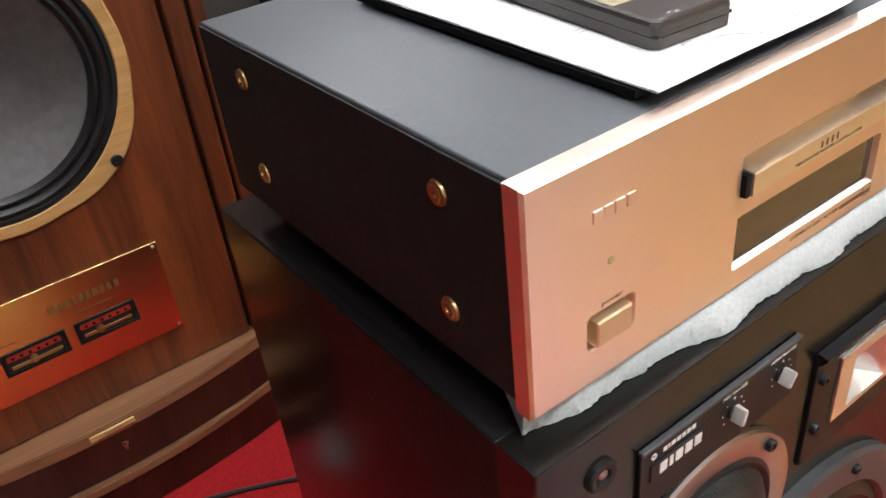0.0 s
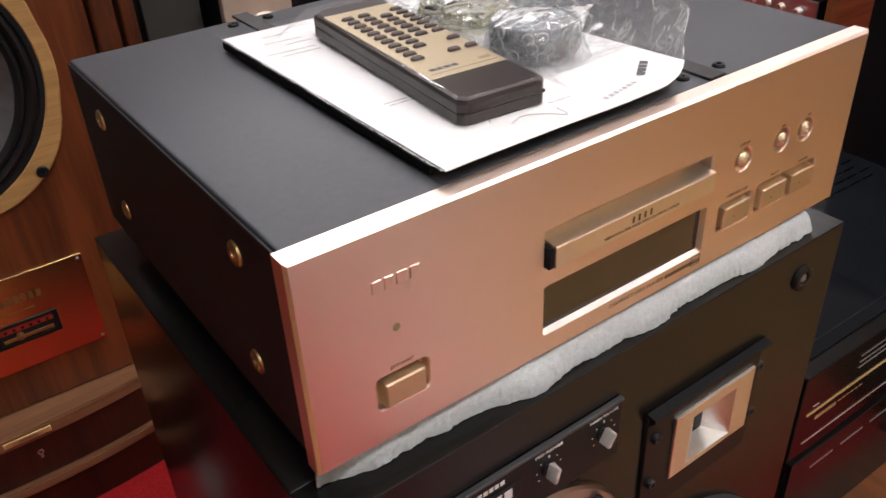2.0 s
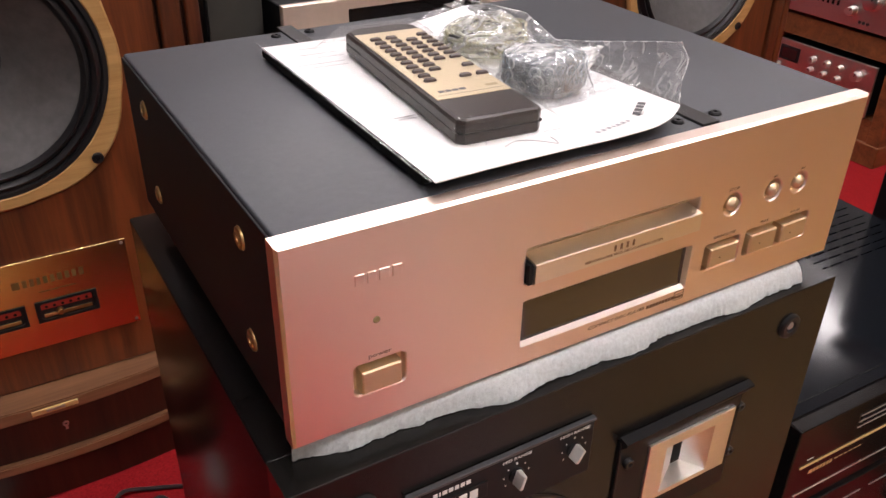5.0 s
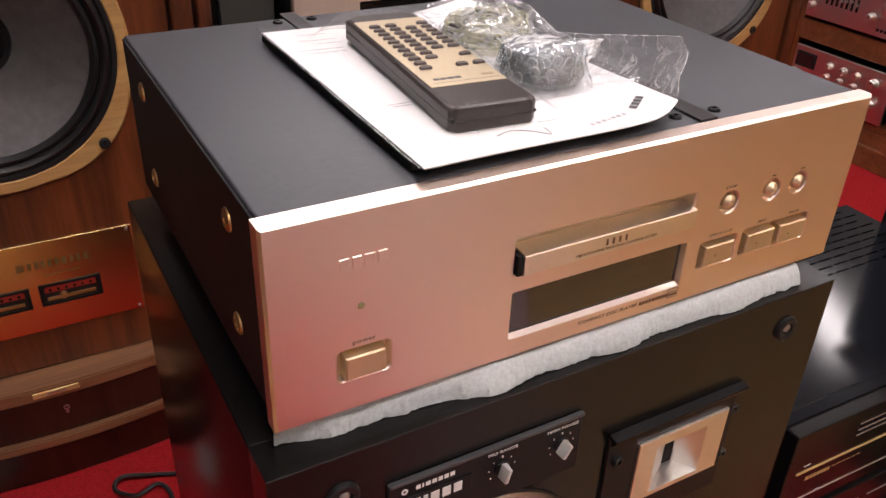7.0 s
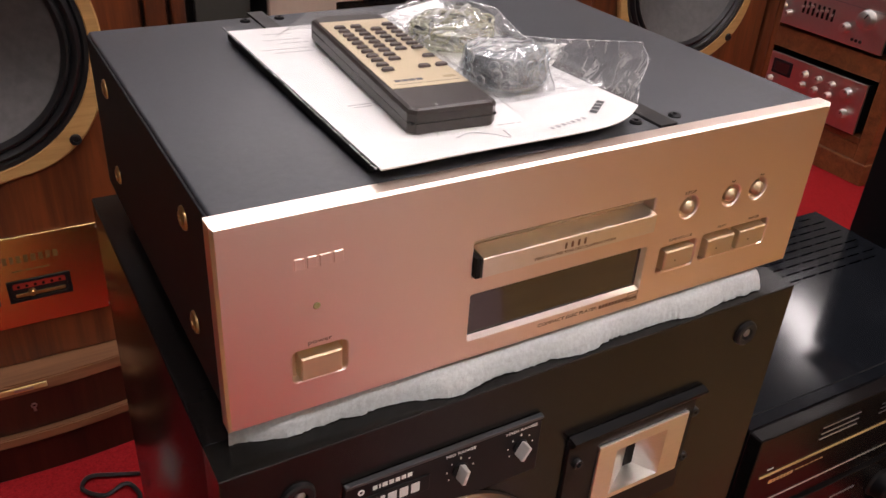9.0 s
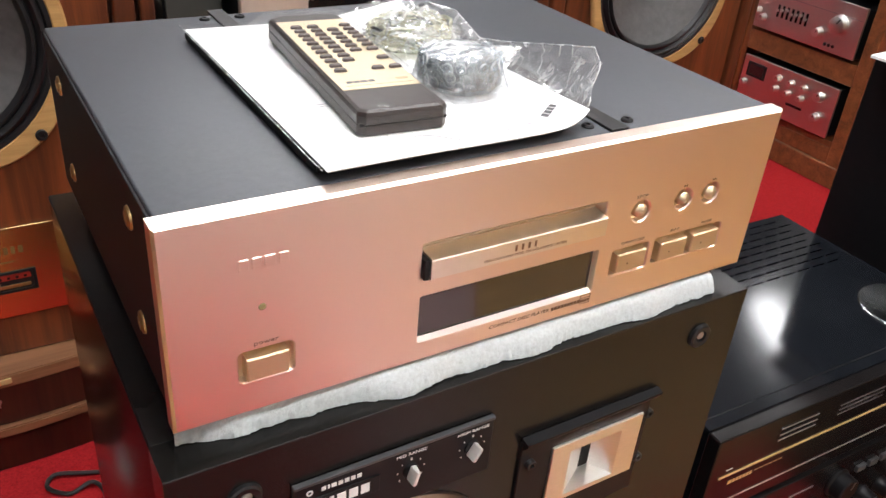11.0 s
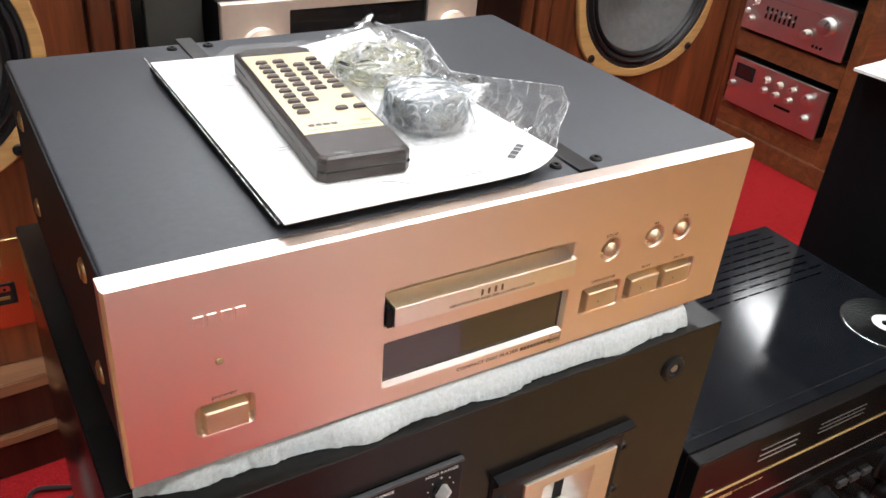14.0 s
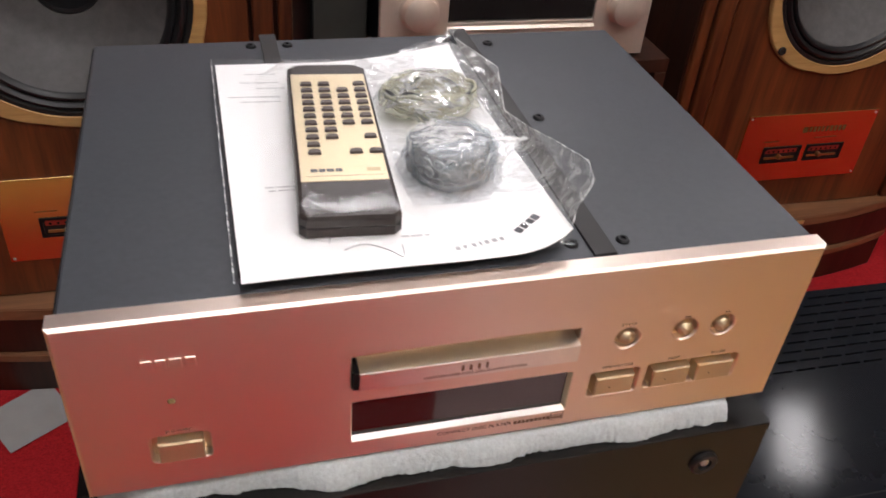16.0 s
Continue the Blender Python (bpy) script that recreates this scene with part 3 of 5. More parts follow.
# ---- foam sheet under the player ----
def foam_front(x):
    k = min(1, max(0, x / 0.145))
    y = 0.0078 - 0.0148 * k ** 1.2 + 0.0020 * math.sin(x * 62 + 2.2) + 0.0012 * math.sin(x * 121 + 0.7)
    return y - 0.0016 * noise.noise((x * 60, 3.1, 0)) - 0.0006 * noise.noise((x * 140, 1.1, 0))


def foam_f(u, v):
    """v from 0 at the lower front edge, up over the rounded edge and back under the player."""
    x = 0.002 + 0.412 * u
    f = foam_front(x)
    if v < 0.4:
        w = v / 0.4
        f += (0.0012 * noise.noise((x * 420, 4.1, w * 3)) + 0.0010 * noise.noise((x * 170, 7.7, w))) * (1 - w)
        y, z = f + (0.0085 - f) * w ** 1.5 * 0.75, 0.7225 + 0.0150 * math.sin(w * math.pi / 2)
    else:
        w = (v - 0.4) / 0.6
        y0 = f + (0.0085 - f) * 0.75
        y, z = y0 + (0.318 - y0) * w, 0.7375
    x += 0.020 * max(0, 1 - u * 8) * min(1, max(0, v - 0.40) * 12)
    return Vector((x, y, z + 0.0007 * noise.noise((x * 55, y * 55, 0)) - 0.0003))


foam = sheet(300, 34, foam_f, 0.0)
edge = [e for e in foam.edges if e.is_boundary]
low = bmesh.ops.extrude_edge_only(foam, edges=edge)
for v in low["geom"]:
    if isinstance(v, bmesh.types.BMVert):
        v.co.z = 0.7217
        v.co.y += 0.0015 if v.co.y < 0.1 else 0
bmesh.ops.recalc_face_normals(foam, faces=foam.faces)
for v in foam.verts:
    if v.co.z > 0.7225:
        v.co += Vector((0, 0.0005 * noise.noise(v.co * 260), 0.0004 * noise.noise(v.co * 240)))
        v.co.z = min(v.co.z, 0.7378)
whole("foam_sheet", foam, FOAM, pose(0, 0, 0), "torn white foam packing sheet under the player", "foam sheet", smooth=True)


# ---- compact disc player ----
def key_block(x0, x1, z0, z1, yf, yb, top=0.0009, left=0.0009, right=0.0006, low=0.0006):
    """A push key whose front face is set in by bevels of their own width on each side."""
    bm = bmesh.new()
    a = [bm.verts.new((x, yf, z)) for x, z in ((x0 + left, z0 + low), (x1 - right, z0 + low), (x1 - right, z1 - top), (x0 + left, z1 - top))]
    b = [bm.verts.new((x, yf + 0.0008, z)) for x, z in ((x0, z0), (x1, z0), (x1, z1), (x0, z1))]
    c = [bm.verts.new((x, yb, z)) for x, z in ((x0, z0), (x1, z0), (x1, z1), (x0, z1))]
    bm.faces.new(a)
    bm.faces.new(c[::-1])
    for p, q in ((a, b), (b, c)):
        for i in range(4):
            bm.faces.new((p[i], p[(i + 1) % 4], q[(i + 1) % 4], q[i]))
    bmesh.ops.recalc_face_normals(bm, faces=bm.faces)
    return bm


def cd_player():
    t = thing("cd_player", pose(0, 0, 0.7395), "champagne gold compact disc player with a dark grey cover", "cd player")
    cover = part("cover", box(0.004, 0.4395, 0.0123, 0.332, 0.002, 0.1285, 0.0020, 3), GREY_TOP, t, "dark grey painted cover", True)
    holes = [(0.0540, 0.0328, 0.0160, 0.0103, 0.003), (0.2190, 0.0740, 0.0690, 0.0122, 0.0008), (0.2195, 0.0320, 0.0690, 0.0168, 0.0008),
             (0.3190, 0.0342, 0.0168, 0.0103, 0.002), (0.3745, 0.0352, 0.0328, 0.0103, 0.002),
             (0.3205, 0.0722, 0.0082, 0.0082, 0.0082), (0.3600, 0.0734, 0.0082, 0.0082, 0.0082), (0.3863, 0.0734, 0.0082, 0.0082, 0.0082)]
    cuts = [(0.0016, (0.03, 0.1, 0.296, 0.3385, 0.41)), (0.0545, (0.14, 0.296, 0.3385, 0.373))]
    face = part("faceplate", pierced(0.002, 0.440, 0.0016, 0.1275, holes, 0.0, 0.012, 0.0018, cuts, 0.0009), GOLD_FACE, t, "satin champagne gold aluminium faceplate")
    for x0, x1, z0, z1 in ((0.034, 0.074, 0.020, 0.046), (0.300, 0.410, 0.022, 0.084)):
        part("recess_back", box(x0, x1, 0.0062, 0.0085, z0, z1), GOLD_BTN, face)
    part("recess_back", box(0.146, 0.292, 0.0105, 0.0118, 0.055, 0.092), GOLD_EDGE, face)
    # power key
    part("power_button", key_block(0.0418, 0.0662, 0.0245, 0.0396, -0.0028, 0.0062), GOLD_BTN, t, "champagne rectangular push button")
    part("standby_light", lathe([(0, 0.0004), (0.0016, 0.0004), (0.0022, 0)], 16, facing(0.0527, 0, 0.0705)), mat("unlit_lamp_lens", (0.30, 0.25, 0.12), 0.2), t)
    for x in (0.3190, 0.3585, 0.3905):
        b = key_block(x - 0.0136, x + 0.0130, 0.0268, 0.0416, -0.0026, 0.0062)
        k = part("key_button", b, GOLD_BTN, t, "champagne rectangular push button")
        part("dot", lathe([(0, 0.0002), (0.0006, 0.0002), (0.0006, 0)], 10, facing(x - 0.004, -0.003, 0.0335)), INK_BROWN, k)
    for x, z in ((0.3205, 0.0722), (0.3600, 0.0734), (0.3863, 0.0734)):
        b = lathe([(0, 0.0024), (0.0020, 0.0023), (0.0046, 0.0008), (0.0052, 0.0000), (0.0052, -0.006)], 24, facing(x, 0, z))
        for v in b.verts:
            if v.co.x < x - 0.001:
                v.co.y += 0.0008
        part("round_button", b, GOLD_BTN, t, "round champagne button", True)
    # drawer
    dr = bmesh.new()
    prof = [(0.010, 0.0626), (-0.0038, 0.0626), (-0.0045, 0.0632), (-0.0045, 0.0757), (-0.0040, 0.0763), (0.0030, 0.0770), (0.010, 0.0775)]
    ends = [[dr.verts.new((x, y, z)) for y, z in prof] for x in (0.1540, 0.2872)]
    dr.faces.new(ends[0])
    dr.faces.new(ends[1][::-1])
    for i in range(7):
        dr.faces.new((ends[0][i], ends[1][i], ends[1][(i + 1) % 7], ends[0][(i + 1) % 7]))
    bmesh.ops.recalc_face_normals(dr, faces=dr.faces)
    tray = part("disc_drawer", dr, DRAWER_MAT, t, "champagne disc drawer front")
    part("drawer_end", box(0.1503, 0.1538, -0.0030, 0.0102, 0.0622, 0.0758, 0.0004), BLACK_SAT, tray, "black drawer end cap")
    part("upper_lip", sheet(1, 1, lambda u, v: Vector((0.1505 + 0.137 * u, 0.0002 + 0.010 * v, 0.0861 - 0.0012 * v)), 0.0002), GOLD_EDGE, face)
    part("print", bars([0.0014, 0.0016, 0.0016, 0.0014], 0.0042, 0.0034, facing(0.2215, -0.0046, 0.0708)), INK_BROWN, tray, "brown mark as bars")
    part("print", lettering("VIBRATION-FREE RIGID DISC-CLAMPING SYSTEM", 0.0026, facing(0.2225, -0.0046, 0.0662), 0.0001, 1.12), INK_BROWN, tray, "fine brown capital letters")
    # display
    part("display_window", box(0.1502, 0.2888, 0.0036, 0.0056, 0.0152, 0.0495), GLASS_DARK, t, "dark smoked display window")
    part("display_lip", sheet(1, 1, lambda u, v: Vector((0.1507 + 0.1376 * u, -0.0003 + 0.0037 * v, 0.0152 + 0.0018 * v)), 0.0005), DRAWER_MAT, face, "bright bevelled lower lip")
    part("display_lip", sheet(1, 1, lambda u, v: Vector((0.2886 - 0.0016 * v, -0.0002 + 0.0036 * v, 0.0175 + 0.0308 * u)), 0.0004), GOLD_EDGE, face)
    # printing
    part("print", lettering("COMPACT DISC PLAYER", 0.0036, facing(0.2285, -0.0001, 0.0098), 0.0001, 1.25, 0.15), INK_BROWN, face, "fine brown capital letters")
    part("print", bars([0.0021] * 9, 0.0026, 0.0007, facing(0.2670, -0.0001, 0.0098)), INK_BROWN, face, "brown model mark as bars")
    dm = part("disc_mark", join(box(-0.0045, 0.0045, -0.0001, 0, 0.0008, 0.0012), box(-0.0045, 0.0045, -0.0001, 0, -0.0036, -0.0032), box(-0.0045, 0.0045, -0.0001, 0, 0.0034, 0.0038),
                           box(-0.0045, -0.0041, -0.0001, 0, -0.0036, 0.0038), box(0.0041, 0.0045, -0.0001, 0, -0.0036, 0.0038), bars([0.0016] * 4, 0.0022, 0.0004, facing(0, 0, -0.0012), 0.0001)), INK_BROWN, face)
    dm.location = (0.2840, -0.0002, 0.0105)
    tagged(dm, kind="stuff")
    part("print", lettering("power", 0.0040, facing(0.0540, -0.0001, 0.0475), 0.0001, 1.35), INK_BROWN, face, "small brown letters")
    part("print", lettering("STOP", 0.0030, facing(0.3190, -0.0001, 0.0838), 0.0001, 1.4), INK_BROWN, face)
    part("print", lettering("OPEN/CLOSE", 0.0028, facing(0.3190, -0.0001, 0.0490), 0.0001, 1.3), INK_BROWN, face)
    part("print", lettering("PLAY", 0.0028, facing(0.3585, -0.0001, 0.0492), 0.0001, 1.3), INK_BROWN, face)
    part("print", lettering("PAUSE", 0.0028, facing(0.3905, -0.0001, 0.0492), 0.0001, 1.3), INK_BROWN, face)
    for x, sgn in ((0.3590, -1), (0.3868, 1)):
        tri = []
        for k in (-1, 0):
            bm = bmesh.new()
            vs = [bm.verts.new(p) for p in ((k * 0.0016 + 0.0008 - sgn * 0.0008, 0, -0.0009), (k * 0.0016 + 0.0008 - sgn * 0.0008, 0, 0.0009), (k * 0.0016 + 0.0008 + sgn * 0.0008, 0, 0))]
            bm.faces.new(vs)
            tri.append(bm)
        tri.append(box(sgn * 0.0017 - 0.0002, sgn * 0.0017 + 0.0002, -0.0001, 0, -0.0009, 0.0009))
        b = join(*tri)
        b.transform(pose(x, -0.0002, 0.0842))
        part("skip_mark", b, INK_BROWN, face)
    part("raised_emblem", bars([0.0056, 0.0052, 0.0062, 0.0056], 0.0068, 0.0016, facing(0.0545, 0.0, 0.0985), 0.0007, 0.0003), GOLD_FACE, face, "raised champagne maker's mark as bars")
    # side screws with cup washers
    # near-black skins over the cover's sides stand in for their shade
    for x0, x1 in ((0.0026, 0.0042), (0.4393, 0.4405)):
        part("side_panel", box(x0, x1, 0.0124, 0.3310, 0.0030, 0.1262, 0.0005), SHADED_SIDE, t, "textured side panel, its shade painted in as near-black")
    for y in (0.063, 0.274):
        for z in (0.034, 0.103):
            sc = lathe([(0, 0.0008), (0.0016, 0.0008), (0.0020, 0.0024), (0.0042, 0.0026), (0.0050, 0.0018), (0.0066, 0.0016), (0.0072, 0.0004), (0.0072, -0.001)], 28, pose(0.0028, y, z, 0, -90, 0))
            part("side_screw", sc, BRASS, t, "brass screw with cup washer", True)
    # top rails and screws
    for x0, x1, y0 in ((0.1310, 0.1440, 0.030), (0.2930, 0.3075, 0.0135)):
        part("top_rail", box(x0, x1, y0, 0.3400, 0.1282, 0.1302, 0.0003), RAIL_MAT, t, "black top rail")
    for x, y in ((0.123, 0.320), (0.152, 0.320), (0.286, 0.318), (0.320, 0.310), (0.3185, 0.178), (0.2840, 0.027), (0.3165, 0.026), (0.121, 0.029), (0.151, 0.029)):
        part("top_screw", lathe([(0, 0.0006), (0.0014, 0.0006), (0.0016, 0.0018), (0.0032, 0.0018), (0.0042, 0.0008), (0.0044, -0.0005)], 20, pose(x, y, 0.1286)), BLACK_SAT, t, smooth=True)
    part("side_trim", box(0.0005, 0.0016, 0.0012, 0.0120, 0.0125, 0.0135), GOLD_EDGE, t)
    for x in (0.05, 0.39):
        for y in (0.05, 0.29):
            part("foot", lathe([(0, 0.001), (0.019, 0.001), (0.020, 0.003), (0.020, 0.0045)], 24, pose(x, y, -0.0012)), RUBBER, t)
    return t


cd_player()

# ---- things on the player ----
TOP = 0.8681
# thin near-black slab that fills the gap below the manual
whole("black_slab", box(0.0935, 0.2500, 0.024, 0.271, 0, 0.0050, 0.0006), BLACK_DEEP, pose(0, 0, TOP + 0.0016), "thin black slab under the manual", "folder")


def paper_f(u, v):
    x = (0.0945 + 0.1880 * u) * (1 - v) + (0.0935 + 0.1800 * u) * v
    k = max(0, u - 0.80) / 0.20
    y = 0.0110 + 0.2570 * v + 0.0150 * k * k * (1 - v) ** 3
    z = TOP + 0.0088 + 0.0042 * (max(0, u - 0.55) / 0.45) ** 2 * (1 - v) ** 2
    z += 0.0090 * (max(0, u - 0.42) / 0.58) ** 1.6 * (max(0, v - 0.72) / 0.28) ** 1.5
    z += 0.0006 * math.sin(5 * u + 2 * v)
    return Vector((x, y + 0.006 * (max(0, u - 0.6) / 0.4) ** 2 * v ** 6, z))


manual = thing("instruction_manual", pose(0, 0, 0), "white printed instruction manual lying on the player", "manual")
for k in range(3):
    pg = sheet(26, 20, paper_f, 0.0004)
    pg.transform(pose(0.0006 * (2 - k), 0.0010 * (2 - k), -0.0008 * (2 - k)))
    part("page", pg, PAPER, manual, smooth=True)


def on_paper(u, v, r):
    p = paper_f(u, v)
    du, dv = paper_f(min(u + 0.01, 1), v) - paper_f(max(u - 0.01, 0), v), paper_f(u, min(v + 0.01, 1)) - paper_f(u, max(v - 0.01, 0))
    n = du.cross(dv).normalized()
    x = du.normalized()
    m = Matrix((x, n.cross(x), n)).transposed().to_4x4()
    m.translation = p + n * 0.0007
    return m @ pose(0, 0, 0, 0, 0, r)


part("mark", bars([0.0044, 0.0040, 0.0048, 0.0044], 0.0050, 0.0012, on_paper(0.875, 0.095, 205), 0.0001), INK, manual, "dark maker's mark as bars")
part("mark", bars([0.0022, 0.0028, 0.0024, 0.0012, 0.0026, 0.0028, 0.0026], 0.0032, 0.0022, on_paper(0.70, 0.050, 190), 0.0001), INK_PALE, manual, "pale line of print as bars")
for k, (u, v, w) in enumerate(((0.17, 0.925, 0.020), (0.16, 0.87, 0.026), (0.20, 0.835, 0.018), (0.13, 0.785, 0.034), (0.15, 0.755, 0.026), (0.92, 0.93, 0.018), (0.93, 0.905, 0.012), (0.16, 0.33, 0.018), (0.16, 0.315, 0.014), (0.52, 0.10, 0.014))):
    part("print_line", bars([w * 0.3, w * 0.45, w * 0.2], 0.0012, 0.0015, on_paper(u, v, -2), 0.0001), INK_PALE, manual)
for pts in (((0.26, 0.10), (0.28, 0.13), (0.31, 0.12), (0.33, 0.14), (0.36, 0.15)), ((0.30, 0.07), (0.36, 0.085), (0.42, 0.06), (0.46, 0.03), (0.47, 0.07))):
    part("drawn_line", tube([paper_f(u, v) + Vector((0, 0, 0.0008)) for u, v in pts], 0.0003, 5), INK_PALE, manual)


def remote_control():
    t = thing("remote_control", pose(0.1630, 0.1390, TOP + 0.0098, 0.7, 0, -4.0), "dark remote control with a gold key panel on the manual", "remote control")
    hw, y0, y1 = 0.0285, -0.0985, 0.0880

    def half(z0, z1, inset):
        """Half of the shell, its front corners cut back and its upper edges rounded."""
        bm = bmesh.new()
        c = 0.0042
        plan = [(-hw + c, y0), (hw - c, y0), (hw, y0 + c), (hw - 0.0012, y1 - 0.006), (hw - 0.0075, y1), (-hw + 0.0075, y1), (-hw + 0.0012, y1 - 0.006), (-hw, y0 + c)]
        rings = []
        for z, d in ((z0, 0.0), (z1 - inset, 0.0), (z1 - inset * 0.3, inset * 0.3), (z1, inset)) if inset else ((z0, 0.0016), (z0 + 0.0016, 0.0), (z1, 0.0)):
            rings.append([bm.verts.new((x * (1 - d / hw), y * (1 - d / 0.093), z)) for x, y in plan])
        for p, q in zip(rings, rings[1:]):
            for i in range(8):
                bm.faces.new((p[i], p[(i + 1) % 8], q[(i + 1) % 8], q[i]))
        bm.faces.new(rings[0][::-1])
        bm.faces.new(rings[-1])
        bmesh.ops.recalc_face_normals(bm, faces=bm.faces)
        return bm
    part("lower_shell", half(0.0, 0.0074, 0), REMOTE_PL, t, "dark brown plastic shell")
    part("seam", box(-hw + 0.0010, hw - 0.0010, y0 + 0.0010, y1 - 0.0075, 0.0070, 0.0086), BLACK_DEEP, t)
    part("upper_shell", half(0.0080, 0.0160, 0.0030), REMOTE_PL, t, "dark brown plastic shell")
    panel = part("key_panel", box(-0.0253, 0.0253, -0.0645, 0.0700, 0.0158, 0.0164, 0.0002), REMOTE_GOLD, t, "gold key panel")
    rows = {0: range(0, 11), 1: range(0, 9), 2: range(1, 7), 3: range(0, 7)}
    spots = [(c, r) for c in rows for r in rows[c]] + [(3.0, 8.0), (2.1, 10), (3.1, 10)]
    bm = bmesh.new()
    low = [bm.verts.new(p) for p in ((-0.0040, -0.0021, 0), (0.0040, -0.0021, 0), (0.0040, 0.0012, 0), (0.0028, 0.0026, 0), (-0.0028, 0.0026, 0), (-0.0040, 0.0012, 0))]
    top = [bm.verts.new((v.co.x * 0.88, v.co.y * 0.85, 0.0015)) for v in low]
    bm.faces.new(top)
    for i in range(6):
        bm.faces.new((low[i], low[(i + 1) % 6], top[(i + 1) % 6], top[i]))
    proto = None
    for c, r in spots:
        if proto is None:
            proto = k = part("key", bm, REMOTE_KEY, panel)
        else:
            k = new("key", proto.data)
            k.parent = panel
        k.location = (-0.0156 + 0.0119 * c, 0.0541 - 0.0088 * r, 0.0164)
    part("mark", bars([0.0040, 0.0036, 0.0044, 0.0040], 0.0034, 0.0008, pose(-0.0100, -0.0535, 0.0164), 0.0001), INK, panel, "dark maker's mark as bars")
    part("mark", bars([0.008], 0.0036, 0.001, pose(0.0175, -0.0535, 0.0164), 0.0001), REMOTE_PALE, panel)
    part("rule", box(-0.022, 0.022, -0.0597, -0.0594, 0.0164, 0.0165), INK, panel)
    return t


remote_control()


def wrapped_puck():
    t = thing("wrapped_puck", pose(0.2285, 0.0990, TOP + 0.0104) @ Matrix.Scale(0.88, 4), "black round puck wrapped in bubble wrap on the manual", "wrapped puck")
    core = lathe([(0, 0.002), (0.024, 0.002), (0.0262, 0.005), (0.0262, 0.021), (0.024, 0.0235), (0.014, 0.024), (0.0135, 0.021), (0, 0.0205)], 40)
    part("puck", core, DARK_GREY, t, "dark grey round puck", True)
    skin = lathe([(0.010, 0.0005), (0.0285, 0.0008), (0.0298, 0.004), (0.0300, 0.020), (0.0285, 0.0255), (0.020, 0.0275), (0, 0.0282)], 72)
    for v in skin.verts:
        v.co += Vector((0.0010 * noise.noise(v.co * 120), 0.0010 * noise.noise(v.co * 120 + Vector((5, 0, 0))), 0.0008 * noise.noise(v.co * 150)))
    domes = [skin]
    rnd = random.Random(9)
    spots = [(0.0299, a * 2 * math.pi / 20 + 0.157 * (k % 2) + 0.10 * rnd.random(), 0.0046 + 0.0075 * k + 0.0036 * rnd.random()) for k in range(3) for a in range(20)]
    for r, a, z in spots:
        m = pose(r * math.cos(a), r * math.sin(a), z + 0.0006 * rnd.random(), 0, 90, math.degrees(a))
        k = 0.85 + 0.25 * rnd.random()
        domes.append(lathe([(0.0042 * k, -0.0004), (0.0040 * k, 0.0012), (0.0030 * k, 0.0021), (0.0014 * k, 0.0025), (0, 0.0026)], 12, m))
    rims = []
    for r, a, z in spots:
        if rnd.random() < 0.35:
            continue
        m = pose(r * math.cos(a), r * math.sin(a), z + 0.0003, 0, 90, math.degrees(a))
        rims.append(lathe([(0.0043, 0.0002), (0.0042, 0.0010), (0.0039, 0.0013), (0.0037, 0.0009)], 14, m @ pose(0, 0, 0, 25 * rnd.random() - 12, 25 * rnd.random() - 12, 0)))
    part("bubble_rims", join(*rims), BUBBLE_RIM, t, "pale sealed rims of the bubbles", True)
    part("bubble_wrap", join(*domes), BUBBLE, t, "clear bubble wrap", True)
    def flap(u, v):
        p = Vector((0.018, 0.014, 0.026)).lerp(Vector((0.022, -0.018, 0.006)), v)
        return p.lerp(Vector((0.056, 0.000, 0.023)), u) + Vector((0, 0.0015 * noise.noise((u * 5, v * 5, 2)), 0.0015 * noise.noise((u * 6, v * 4, 1))))
    part("loose_flap", sheet(10, 8, flap), FROSTED, t)

    def cap(u, v):
        a, r = 2 * math.pi * u, 0.026 * v
        c, s = math.cos(a), math.sin(a)
        lift = 0.0024 * v * noise.noise((3.5 * c, 3.5 * s, v * 2)) + 0.0014 * abs(noise.noise((60 * r * c + 2, 140 * r * s, 1)))
        return Vector((r * c - 0.002, r * s + 0.004, 0.0298 - 0.0050 * v * v + lift))
    part("gathered_film", sheet(120, 14, cap), FROSTED, t, "gathered frosted film top", True)

    def wrap(u, v):
        a = 2 * math.pi * u
        c, s = math.cos(a), math.sin(a)
        r = 0.0345 - 0.009 * v * v + 0.0030 * noise.noise((2 * c, 2 * s, 1.5 * v)) + 0.0022 * abs(noise.noise((7 * c, 7 * s, 4 * v))) + 0.004 * (1 - v) ** 3
        return Vector((r * c, r * s, 0.0006 + 0.0300 * v))
    part("outer_film", sheet(140, 16, wrap), OUTER_FILM, t, "crinkled clear outer film", True)
    return t


wrapped_puck()


